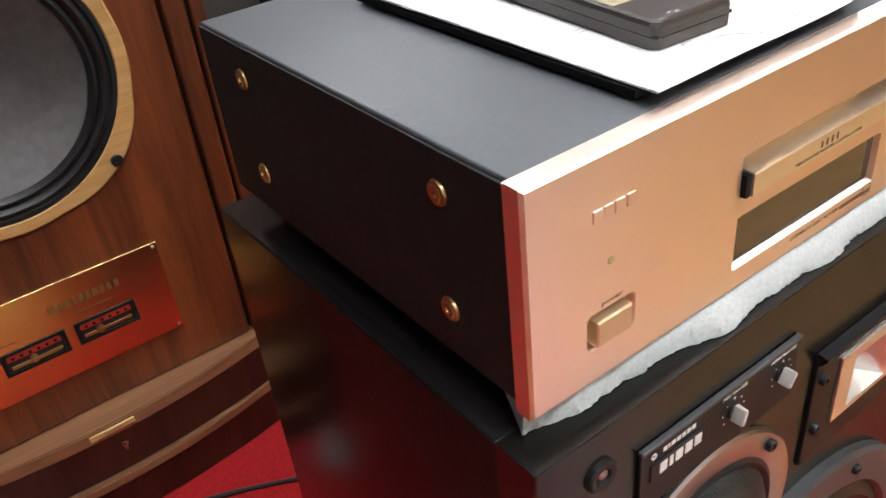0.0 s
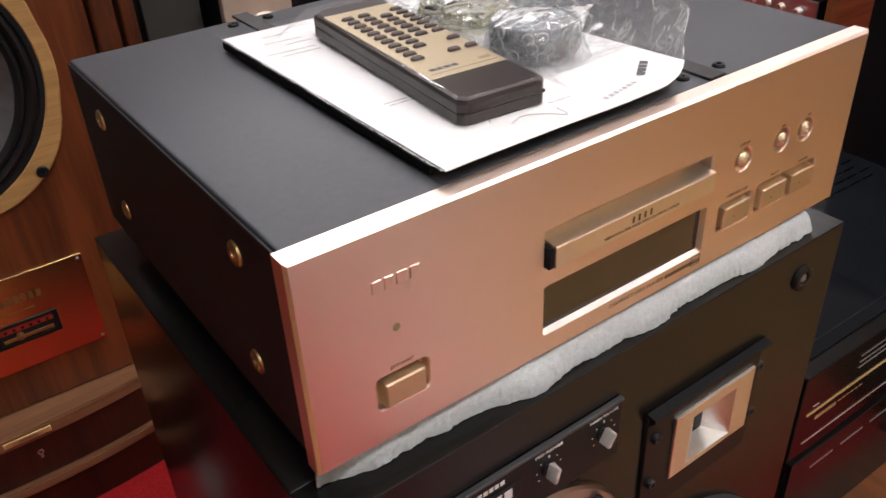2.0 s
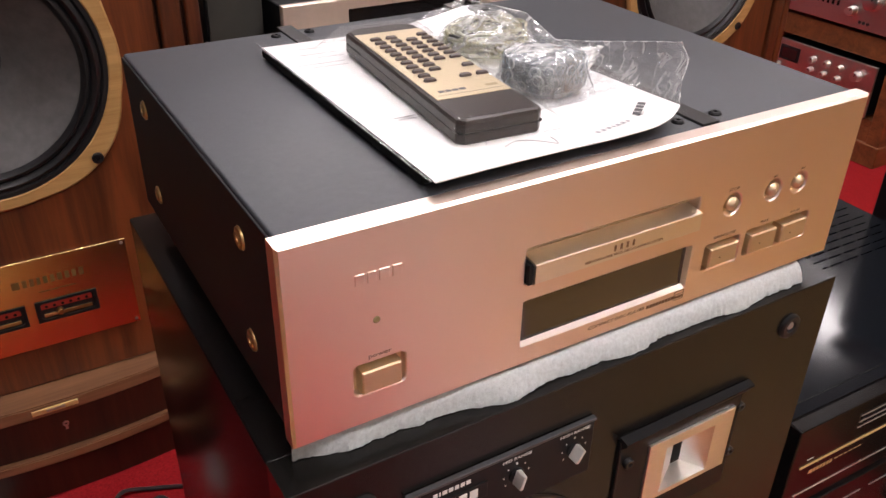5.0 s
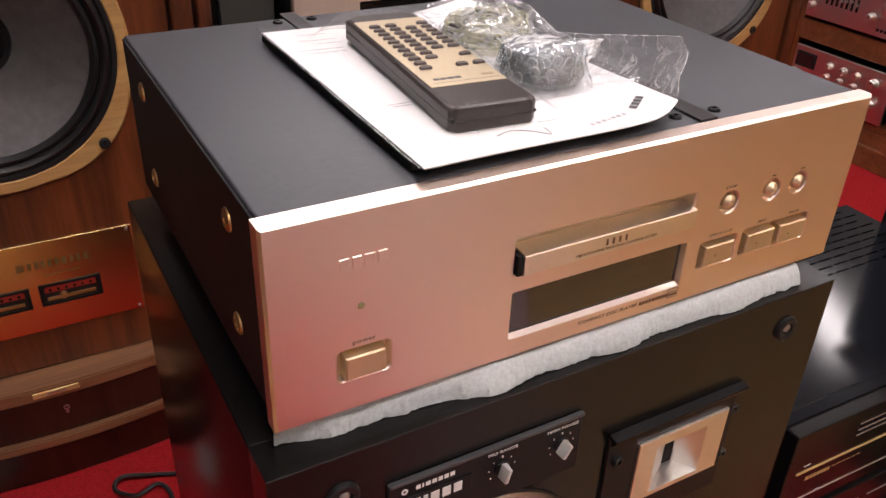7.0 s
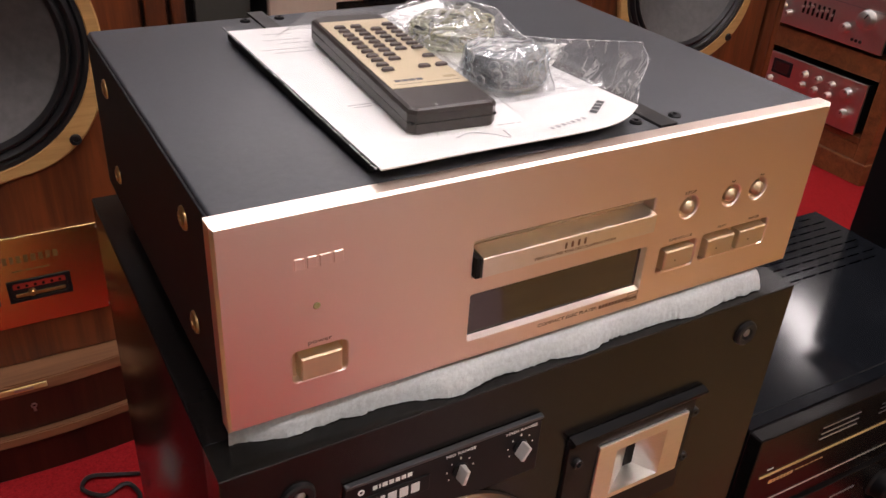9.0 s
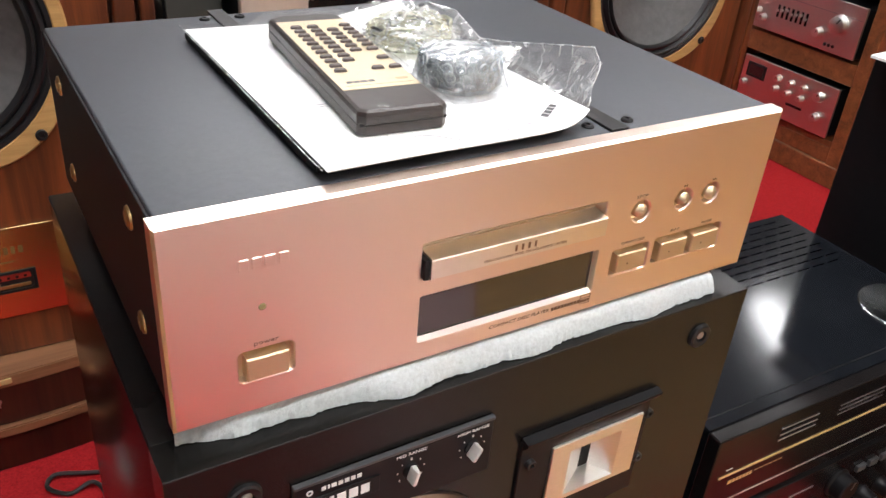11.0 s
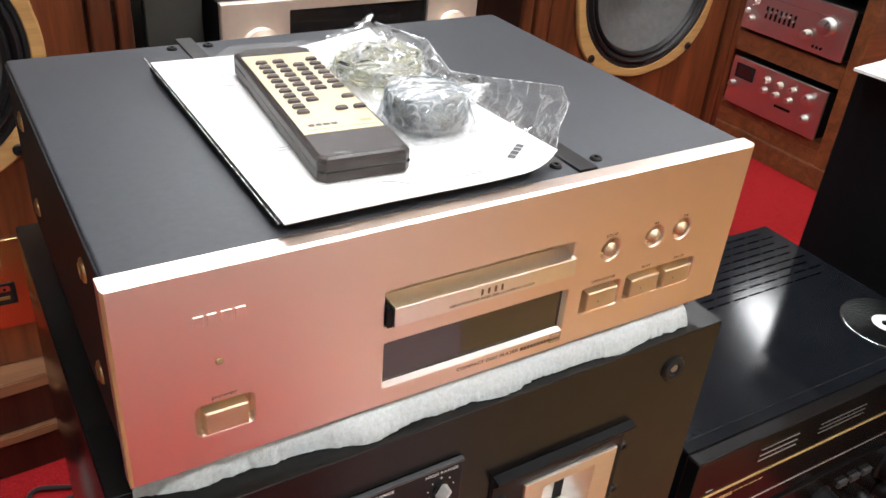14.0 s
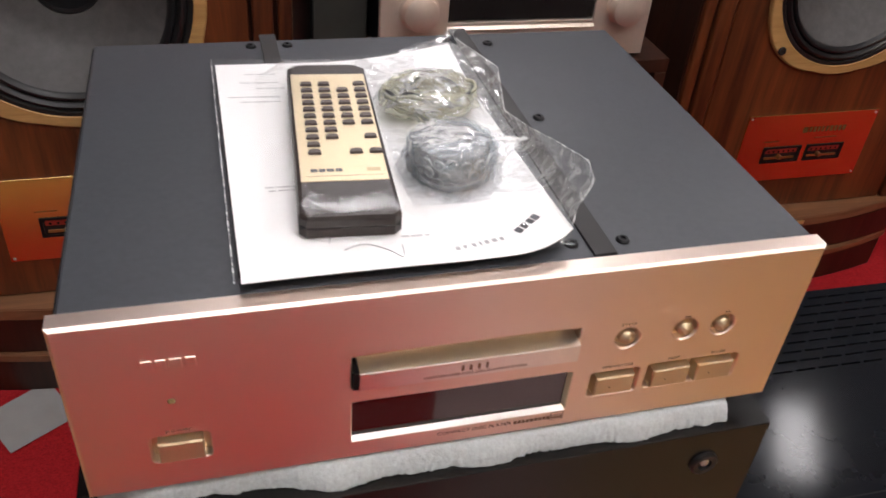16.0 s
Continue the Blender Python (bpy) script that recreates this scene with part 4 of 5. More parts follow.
def cable_bundle():
    t = thing("wrapped_cable_bundle", pose(0.2350, 0.1790, TOP + 0.0108), "pale cable bundle in a yellowed plastic bag", "cable bundle")
    rnd = random.Random(4)
    for k in range(9):
        pts = []
        for i in range(22):
            a = i * 2 * math.pi / 9 + k
            r = 0.019 + 0.007 * rnd.random()
            pts.append((1.25 * r * math.cos(a), 0.85 * r * math.sin(a), 0.005 + 0.014 * rnd.random()))
        part("cable_loop", tube(pts, 0.0012, 6, 4), PALE_CABLE if k < 8 else CABLE_MAT, t, smooth=True)
    bm = bmesh.new()
    bmesh.ops.create_icosphere(bm, subdivisions=5, radius=1)
    for v in bm.verts:
        d = v.co.copy()
        v.co = Vector((d.x * 0.032, d.y * 0.026, 0.011 + d.z * 0.0125))
        v.co += d * (0.006 * noise.noise(d * 2.2) + 0.0045 * abs(noise.noise(d * 5)) + 0.0016 * abs(noise.noise(d * 13)))
        v.co.z = max(v.co.z, 0.0005)
    part("plastic_bag", bm, YELLOWED, t, "yellowed crumpled plastic bag", True)
    return t


cable_bundle()


def lerp_row(row, u):
    f = u * (len(row) - 1)
    i = min(int(f), len(row) - 2)
    return Vector(row[i]).lerp(Vector(row[i + 1]), f - i)


def clear_bag():
    t = thing("clear_plastic_bag", pose(0, 0, 0), "crumpled clear plastic bag round the manual and remote", "plastic bag")
    rnd = random.Random(31)
    low = [(0.2805, 0.0255, 0.8815), (0.2800, 0.070, 0.8800), (0.2780, 0.120, 0.8795), (0.2760, 0.165, 0.8795), (0.2750, 0.210, 0.8815), (0.2725, 0.268, 0.8870)]
    high = [(0.2925, 0.0426, 0.9150), (0.2900, 0.082, 0.9050), (0.2850, 0.120, 0.8955), (0.2830, 0.158, 0.8870), (0.2960, 0.216, 0.8915), (0.2790, 0.273, 0.8905)]

    def folded(nu, nv, f, rough):
        """Film with sharp small facets, as crumpled plastic has."""
        jit = {(i, j): Vector((rnd.uniform(-1, 1), rnd.uniform(-1, 1), rnd.uniform(-1, 1))) * rough for i in range(nu + 1) for j in range(nv + 1)}
        bm = sheet(nu, nv, lambda u, v: f(u, v) + jit[round(u * nu), round(v * nv)] * (0.35 if v in (0, 1) else 1))
        bmesh.ops.triangulate(bm, faces=bm.faces, quad_method="SHORT_EDGE")
        return bm

    def side(u, v):
        p = lerp_row(low, u).lerp(lerp_row(high, u), v)
        p.x += 0.007 * math.sin(v * math.pi) * (0.6 + noise.noise((u * 5, v * 2, 2)))
        p.z += 0.003 * math.sin(v * math.pi) * noise.noise((u * 6, v * 2, 9))
        return p
    part("bag_mouth", folded(30, 7, side, 0.0013), BAG_PANEL, t)
    part("bag_hem", tube([side(i / 30, 1.0) for i in range(31)], 0.00035, 6, 2), FROSTED, t, smooth=True)
    part("bag_corner", tube([side(0, i / 8) for i in range(9)], 0.0004, 6, 2), FROSTED, t, smooth=True)

    def cover(u, v):
        x, y = 0.0915 + 0.186 * u, 0.0095 + 0.264 * v
        p = paper_f(min(max((x - 0.0945) / 0.186, 0), 1), min(max((y - 0.011) / 0.257, 0), 1))
        z = p.z + 0.0012
        # drawn over the remote like a low tent
        lx, ly = (x - 0.1630) - 0.0698 * (y - 0.139), y - 0.139 + 0.0698 * (x - 0.163)
        ex, ey = max(0, abs(lx) - 0.0285), max(0, ly - 0.0890, -0.0995 - ly)
        d = math.hypot(ex, ey * (2.6 if ly < 0 else 1.0))
        z = max(z, TOP + 0.0277 + 0.0012 * ly / 0.09 - 0.85 * d)
        z += (0.0007 if d > 0 else 0.0001) * noise.noise((x * 70, y * 45, 0)) + 0.0005
        return Vector((x, y, z))
    part("bag_sheet", sheet(80, 110, cover), CLEAR, t, smooth=True)

    def bead(u):
        return cover(0, u) + Vector((-0.0006, 0, -0.0002))
    part("bag_seam", tube([bead(i / 24) for i in range(25)], 0.0004, 6, 2), FROSTED, t, smooth=True)

    def peak(u, v):
        p = Vector((0.222, 0.2690, 0.8795)).lerp(Vector((0.2725, 0.2700, 0.8870)), u)
        q = Vector((0.240, 0.2720, 0.8830)).lerp(Vector((0.2810, 0.2780, 0.8960)), u)
        return p.lerp(q, v) + Vector((0, 0.004 * v * math.sin(9 * u), 0))
    part("bag_end", folded(9, 4, peak, 0.0012), BAG_PANEL, t)

    # film drawn over the cable bundle and the wrapped puck
    def drape(u, v):
        x, y = 0.196 + 0.084 * u, 0.262 - 0.200 * v
        a = (x - 0.235) / 0.040, (y - 0.179) / 0.036
        b = (x - 0.2285) / 0.030, (y - 0.099) / 0.030
        h = max(0.0265 * max(0, 1 - (a[0] ** 2 + a[1] ** 2)) ** 0.5, 0.0272 * max(0, 1 - (b[0] ** 2 + b[1] ** 2)) ** 0.35)
        k = min(max((x - 0.0945) / 0.186, 0), 1)
        return Vector((x, y, paper_f(k, min(max((y - 0.011) / 0.257, 0), 1)).z + 0.0028 + h))
    part("bag_fold", folded(18, 34, drape, 0.0010), OUTER_FILM, t)
    return t


clear_bag()


# ---- tall walnut loudspeakers ----
def tall_speaker(m, plate=0.1555):
    t = thing("floor_loudspeaker", m, "large walnut floor loudspeaker with a brass control plate", "loudspeaker", "walnut loudspeakers")
    HW, HT, D, CZ = 0.325, 1.10, 0.46, 0.7235
    part("cabinet", box(-HW, HW, 0.130, D, 0.2015, HT, 0.004), WALNUT_DARK, t, "dark walnut cabinet")
    part("front_frame", pierced(-HW + 0.001, HW - 0.001, 0.2025, HT - 0.001, [(0, CZ, 0.186, 0.186, 0.186)], 0.0122, 0.1298, 0.001, [(0.2025, ())]), WALNUT_DARK, t, "dark walnut cabinet front")
    part("baffle", pierced(-0.2555, 0.2555, 0.2045, HT - 0.03, [(0, CZ, 0.187, 0.187, 0.187)], -0.004, 0.012, 0.002, [(0.2045, ())]), WALNUT, t, "walnut veneer baffle")
    for s in (-1, 1):
        part("moulding", box(min(s * 0.2630, s * 0.2945), max(s * 0.2630, s * 0.2945), -0.010, 0.012, 0.2025, HT - 0.02, 0.006, 3), WALNUT, t, "walnut moulding", True)
        part("moulding", box(min(s * 0.3015, s * 0.3235), max(s * 0.3015, s * 0.3235), -0.004, 0.0118, 0.2025, HT - 0.02, 0.005, 3), WALNUT, t, "walnut moulding", True)
    # driver
    seg = 96
    bm = bmesh.new()
    loops = []
    for rr, y, lug in ((0.180, -0.004, 0), (0.180, -0.012, 0), (0.182, -0.014, 0), (0.197, -0.014, 1), (0.200, -0.011, 1), (0.200, -0.004, 1)):
        ring = []
        for i in range(seg):
            a = 2 * math.pi * i / seg
            k = lug * 0.011 * max(0, abs(math.sin(2 * a)) - 0.55) / 0.45
            ring.append(bm.verts.new(((rr + k) * math.cos(a), y, CZ + (rr + k) * math.sin(a))))
        loops.append(ring)
    for a, b in zip(loops, loops[1:]):
        for i in range(seg):
            bm.faces.new((a[i], a[(i + 1) % seg], b[(i + 1) % seg], b[i]))
    bmesh.ops.recalc_face_normals(bm, faces=bm.faces)
    rim = part("driver_rim", bm, RIM_WOOD, t, "pale cork driver rim with four lugs", True)
    for sx in (-1, 1):
        for sz in (-1, 1):
            bolt(rim, sx * 0.1415, -0.014, CZ + sz * 0.1440, 0.0085)
    dv = part("driver_surround", lathe([(0.182, 0.010), (0.180, 0.013), (0.174, 0.013), (0.171, 0.009), (0.168, 0.014), (0.164, 0.016), (0.160, 0.013), (0.157, 0.008), (0.154, 0.013), (0.150, 0.014), (0.146, 0.010), (0.144, 0.006)], 80, facing(0, 0, CZ)), RUBBER, t, "black corrugated rubber surround", True)
    part("cone", lathe([(0.146, 0.006), (0.141, 0.0), (0.09, -0.036), (0.058, -0.068), (0.052, -0.073)], 80, facing(0, 0, CZ)), CONE, dv, "grey paper cone", True)
    part("horn_centre", lathe([(0.053, -0.073), (0.050, -0.068), (0.044, -0.070), (0.030, -0.090), (0.012, -0.11), (0, -0.11)], 48, facing(0, 0, CZ)), BLACK_SAT, dv, "black horn mouth at the cone's centre", True)
    # brass plate
    holes = [(-0.0525, 0.340, 0.043, 0.0165, 0.006), (0.0525, 0.340, 0.043, 0.0165, 0.006)]
    bp = part("control_plate", pierced(-plate, plate, 0.276, 0.434, holes, -0.0075, -0.0042, 0.0006, [(0.276, (0.0,))]), BRASS_PLATE, t, "polished brass control plate")
    for sx in (-1, 1):
        for z in (0.2820, 0.4280):
            part("rivet", lathe([(0, 0.0016), (0.0018, 0.0012), (0.0026, 0)], 14, facing(sx * (plate - 0.006), -0.0078, z)), STEEL, bp, smooth=True)
    for cx, pos in ((-0.0525, -0.004), (0.0525, -0.012)):
        slot = part("slot_lining", join(box(cx - 0.045, cx + 0.045, -0.0041, -0.0038, 0.3220, 0.3580)), RUBBER, bp)
        part("slot_edge", pierced(cx - 0.0455, cx + 0.0455, 0.3212, 0.3590, [(cx, 0.3400, 0.0405, 0.0148, 0.005)], -0.0094, -0.0072, 0.0004, [(0.3212, ())]), BLACK_SAT, bp)
        part("socket_strip", box(cx - 0.038, cx + 0.038, -0.0062, -0.0041, 0.3425, 0.3525), RED_STRIP, slot, "red reflecting socket strip")
        for q in range(6):
            part("socket", lathe([(0, 0.0004), (0.0024, 0.0004), (0.0024, 0)], 14, facing(cx + (-0.030 + 0.012 * q), -0.0063, 0.3465)), BLACK_DEEP, slot)
        part("contact_bar", box(cx - 0.036, cx + 0.036, -0.0072, -0.0042, 0.3280, 0.3335, 0.0008), BRASS, slot)
        part("plug_screw", lathe([(0, 0.010), (0.0044, 0.0095), (0.0052, 0.008), (0.0052, 0)], 20, facing(cx + pos, -0.0062, 0.3360)), BRASS, slot, "brass plug screw", True)
    part("mark", bars([0.011, 0.006, 0.006, 0.005, 0.006, 0.006, 0.007, 0.006, 0.006, 0.007], 0.0125, 0.0042, facing(0.035, -0.0077, 0.3960), 0.0002), PLATE_INK, bp, "dark model mark as bars")
    part("mark", bars([0.016, 0.010, 0.022], 0.0018, 0.003, facing(0.045, -0.0077, 0.3760), 0.0002), PLATE_INK, bp)
    part("mark", bars([0.020, 0.012], 0.0018, 0.003, facing(-0.085, -0.0077, 0.3720), 0.0002), PLATE_INK, bp)
    # bowed plinth
    def bow(x, out):
        return -0.006 - out * (1 - (x / HW) ** 2)

    def slab(z0, z1, out, half, back=D):
        n = 40
        bm = bmesh.new()
        top, bot = [], []
        xs = [-half + 2 * half * i / n for i in range(n + 1)]
        for z, row in ((z1, top), (z0, bot)):
            row += [bm.verts.new((x, bow(x, out), z)) for x in xs] + [bm.verts.new((half, back, z)), bm.verts.new((-half, back, z))]
        bm.faces.new(top)
        bm.faces.new(bot[::-1])
        for i in range(len(top)):
            j = (i + 1) % len(top)
            bm.faces.new((bot[i], bot[j], top[j], top[i]))
        bmesh.ops.recalc_face_normals(bm, faces=bm.faces)
        bmesh.ops.bevel(bm, geom=[e for e in bm.edges if abs(e.verts[0].co.z - e.verts[1].co.z) < 1e-6], offset=0.002, segments=2, affect="EDGES")
        return bm
    edge = part("upper_edge", slab(0.177, 0.2010, 0.050, HW + 0.006), TRIM_WOOD, t, "light walnut edge strip", True)
    pl = part("plinth", slab(0.0985, 0.1765, 0.044, HW), WALNUT_DARK, t, "dark walnut bowed plinth", True)
    part("lower_edge", slab(0.080, 0.0980, 0.054, HW + 0.008), TRIM_WOOD, t, "light walnut edge strip", True)
    part("base", slab(0.0, 0.0795, 0.040, HW - 0.004), WALNUT_DARK, t, "dark walnut base", True)
    part("serial_tag", box(-0.040, 0.030, -0.0588, -0.0560, 0.1855, 0.1955, 0.0012), GOLD_PRINT, edge, "small brass tag")
    part("tag_plate", box(-0.018, 0.010, -0.0592, -0.0589, 0.1880, 0.1930), STEEL, edge)
    part("keyhole", join(lathe([(0.0026, 0.002), (0.0046, 0.002), (0.0050, 0), (0.0026, 0)], 18, facing(0.004, -0.0500, 0.148)), box(0.0018, 0.0062, -0.052, -0.050, 0.1365, 0.1445, 0.0006)), STEEL, pl, "steel keyhole", True)
    return t


tall_speaker(pose(-0.1045, 0.916, FLOOR))
tall_speaker(pose(1.290, 0.966, FLOOR))


# ---- dark stereo decks on a stand ----
def cassette_deck():
    t = thing("stereo_deck", pose(0.556, 0.038, 0.340, 0, 0, -1.0), "black stereo deck with vent slots and a gold line", "stereo deck")
    W, D, H = 0.485, 0.340, 0.128
    part("chassis", box(0.002, W - 0.002, 0.018, D - 0.002, 0.004, H - 0.004), BLACK_DEEP, t)
    # lid with slots at the back
    slots = []
    nx, ny = 14, 9
    for j in range(ny):
        for i in range(nx):
            slots.append((0.036 + i * (W - 0.072) / (nx - 1) + (0.0078 if j % 2 else -0.0078), 0.205 + j * 0.0150, 0.0142, 0.0014, 0.0013))
    rows = []
    for j in range(ny):
        z = 0.205 + j * 0.0150 - 0.0075
        xs = [s[0] for s in slots[j * nx:(j + 1) * nx]]
        rows.append((z, tuple((a + b) / 2 for a, b in zip(xs, xs[1:]))))
    lid = pierced(0.001, W - 0.001, 0.016, D - 0.001, slots, 0.0, 0.0022, 0.0008, [(0.016, ())] + rows + [(0.205 + ny * 0.0150 - 0.0075, ())])
    lid.transform(pose(0, 0, H) @ Matrix(((1, 0, 0, 0), (0, 0, 1, 0), (0, -1, 0, 0), (0, 0, 0, 1))))
    part("lid", lid, BLACK_METAL, t, "black metal lid with vent slots")
    for x0, x1 in ((0.0, 0.0012), (W - 0.0012, W)):
        part("side_panel", box(x0, x1, 0.016, D, 0.002, H - 0.0024, 0.0004), BLACK_METAL, t)
    part("lid_seam", box(0.006, W - 0.006, 0.0300, 0.0316, H + 0.0001, H + 0.0004), BLACK_DEEP, t)
    f = part("front_panel", box(0.0, W, -0.002, 0.0155, 0.002, H - 0.002, 0.0016), BLACK_GLOSS, t, "glossy black front panel")
    part("gold_line", box(0.016, W - 0.014, -0.0032, -0.0019, 0.0655, 0.0678), GOLD_PRINT, f, "thin gold line")
    part("silver_line", box(0.020, W - 0.014, -0.0028, -0.0019, 0.0215, 0.0228), SILVER, f)
    w = part("cassette_window", box(0.100, 0.166, -0.0027, -0.0019, 0.086, 0.1075, 0.0003), GLASS_DARK, f, "small framed window")
    for z in (0.0885, 0.0965, 0.1055):
        part("window_line", box(0.1015, 0.1645, -0.0032, -0.0026, z, z + 0.0014), STEEL, w)
    for z in (0.088, 0.095, 0.102):
        part("window_line", box(0.205, 0.290, -0.0026, -0.0019, z, z + 0.0012), STEEL, f)
    part("mark", bars([0.006, 0.004, 0.004, 0.004, 0.004, 0.004, 0.004], 0.0054, 0.0014, facing(0.054, -0.0022, 0.0525), 0.0002), GOLD_PRINT, f, "gold maker's mark as bars")
    part("mark", bars([0.006] * 6, 0.0012, 0.002, facing(0.100, -0.0022, 0.0535), 0.0002), GOLD_PRINT, f)
    part("mark", bars([0.010], 0.0014, 0.002, facing(0.030, -0.0022, 0.075), 0.0002), WHITE_PRINT, f)
    return t


def amplifier_below():
    t = thing("amplifier", pose(0.564, 0.036, 0.170, 0, 0, -1.0), "black amplifier with dark knobs beneath the deck", "amplifier")
    part("chassis", box(0, 0.465, 0.004, 0.35, 0.012, 0.166, 0.002), BLACK_SAT, t)
    f = part("front_panel", box(-0.002, 0.467, -0.004, 0.003, 0.010, 0.168, 0.001), BLACK_GLOSS, t, "glossy black front panel")
    for x, z, r in ((0.255, 0.124, 0.019), (0.330, 0.070, 0.012), (0.370, 0.070, 0.012), (0.410, 0.070, 0.012), (0.290, 0.070, 0.012), (0.250, 0.070, 0.012), (0.400, 0.124, 0.024)):
        knob(t, x, -0.004, z, r, 0.020, BLACK_SAT, 20, "control_knob", STEEL)
    for x in (0.295, 0.320, 0.345):
        part("push_button", box(x - 0.009, x + 0.009, -0.009, -0.004, 0.130, 0.140, 0.001), DARK_GREY, t)
    for x in (0.06, 0.40):
        for y in (0.05, 0.30):
            part("foot", lathe([(0, 0), (0.018, 0), (0.02, 0.003), (0.02, 0.012)], 20, pose(x, y, 0)), RUBBER, t)
    for x in (0.06, 0.12, 0.18):
        part("silver_line", box(x - 0.022, x + 0.022, -0.0047, -0.0039, 0.140, 0.142), STEEL, f)
    return t


cassette_deck()
amplifier_below()
st = thing("equipment_stand", pose(0.54, 0.016, 0.010), "low orange-brown wooden stand under the amplifier", "stand")
part("top_board", box(0, 0.52, -0.03, 0.40, 0.135, 0.160, 0.003), RACK_WOOD, st)
for x in (0.0, 0.495):
    part("side_board", box(x, x + 0.025, -0.02, 0.39, FLOOR - 0.010, 0.1349, 0.002), RACK_WOOD, st)
part("back_board", box(0.026, 0.494, 0.37, 0.385, FLOOR - 0.010, 0.1348), RACK_WOOD, st)

disc = thing("compact_disc", pose(0.983, 0.107, 0.4690), "shiny compact disc lying on the black deck", "compact disc")
part("data_ring", lathe([(0.0201, 0), (0.0201, 0.0012), (0.0595, 0.0012), (0.060, 0.0008), (0.060, 0)], 72), DISC, disc, "rainbow mirrored data ring", True)
part("hub", lathe([(0.0075, 0), (0.0075, 0.0012), (0.0170, 0.0012), (0.0200, 0.0011), (0.0200, 0)], 40), PAPER, disc, "clear white hub", True)

bk = thing("black_loudspeaker", pose(1.122, -0.25, FLOOR), "tall plain black loudspeaker cabinet beside the deck", "loudspeaker")
part("cabinet", box(0, 0.40, 0.012, 0.60, 0.02, 0.771, 0.003), BLACK_SAT, bk)
part("front_grille", box(0.008, 0.392, 0.0, 0.0118, 0.03, 0.761, 0.004), BLACK_DEEP, bk, "black cloth grille")
part("plinth", box(0.01, 0.39, 0.02, 0.59, 0.0, 0.0198), BLACK_DEEP, bk)
whole("paper_stack", join(box(-0.02, 0.28, -0.16, 0.15, 0, 0.004), box(-0.01, 0.27, -0.15, 0.13, 0.0042, 0.012)), PAPER, pose(1.115, 0.185, 0.7362, 0, 0, 6), "stack of white papers on the black loudspeaker", "paper")
whole("black_box", box(0, 0.2, 0, 0.2, 0, 0.16, 0.004), BLACK_SAT, pose(1.205, 0.06, 0.7492), "small black box on the white papers", "box")


# ---- amplifier behind the player ----
def gold_amplifier():
    t = thing("amplifier", pose(0.371, 0.980, 0.539), "champagne silver amplifier with a black display panel", "amplifier")
    W, H = 0.492, 0.166
    part("chassis", box(0.004, W - 0.004, 0.012, 0.40, 0.004, H - 0.004, 0.003), BLACK_SAT, t)
    f = part("faceplate", pierced(0, W, 0, H, [(0.2505, 0.108, 0.1345, 0.042, 0.002)], 0.0, 0.012, 0.002, [(0, ())]), SILVER_PINK, t, "champagne silver faceplate")
    part("display_panel", box(0.114, 0.387, 0.006, 0.0118, 0.062, 0.154), GLASS_DARK, t, "black glass display panel")
    part("display_lip", sheet(1, 1, lambda u, v: Vector((0.115 + 0.271 * u, -0.006 + 0.012 * v, 0.056 + 0.010 * v)), 0.002), SILVER_PINK, f)
    for x, r in ((0.064, 0.031), (0.440, 0.031)):
        knob(t, x, 0, 0.091, r, 0.026, SILVER_PINK, 30, "large_knob")
    for x in (0.135, 0.155, 0.36, 0.38):
        knob(t, x, 0, 0.026, 0.006, 0.008, SILVER_PINK, 0, "small_knob")
    for x in (0.05, 0.47):
        part("foot", lathe([(0, 0), (0.022, 0), (0.024, 0.004), (0.024, 0.012)], 20, pose(x, 0.06, -0.008)), RUBBER, t)
        part("foot", lathe([(0, 0), (0.022, 0), (0.024, 0.004), (0.024, 0.012)], 20, pose(x, 0.34, -0.008)), RUBBER, t)
    return t


gold_amplifier()
ra = thing("audio_rack", pose(0.32, 0.965, -0.021), "dark walnut audio rack under the amplifier", "rack")
part("top_shelf", box(0, 0.60, 0, 0.45, 0.525, 0.552, 0.002), WALNUT_DARK, ra)
for x in (0.0, 0.575):
    part("side_panel", box(x, x + 0.025, 0, 0.45, -0.015, 0.5248, 0.002), WALNUT_DARK, ra)
part("back_panel", box(0.026, 0.574, 0.43, 0.445, -0.015, 0.5246), WALNUT_DARK, ra)
part("shelf", box(0.026, 0.574, 0.01, 0.429, 0.26, 0.282, 0.002), WALNUT_DARK, ra)
cab = thing("dark_cabinet", pose(0.266, 1.06, FLOOR), "tall dark grey equipment cabinet between the loudspeakers", "cabinet")
part("body", box(0, 0.100, 0.006, 0.30, 0, 0.84, 0.003), BLACK_SAT, cab)
part("front_panel", box(0.003, 0.097, 0, 0.0058, 0.01, 0.83, 0.002), CABINET_GREY, cab, "dark olive grey panel")
low = thing("low_stand", pose(0.20, 1.40, FLOOR), "low orange-brown wooden stand near the back wall", "stand")
part("top_board", box(0, 0.34, 0, 0.34, 0.372, 0.392, 0.002), RACK_WOOD, low)
for x in (0.0, 0.32):
    part("side_board", box(x, x + 0.02, 0.005, 0.335, 0, 0.3719, 0.002), RACK_WOOD, low)
whole("cream_box", box(0, 0.26, 0, 0.22, 0, 0.26, 0.006, 3), CREAM, pose(0.22, 1.42, FLOOR + 0.3922), "plain cream box on the low stand", "box")


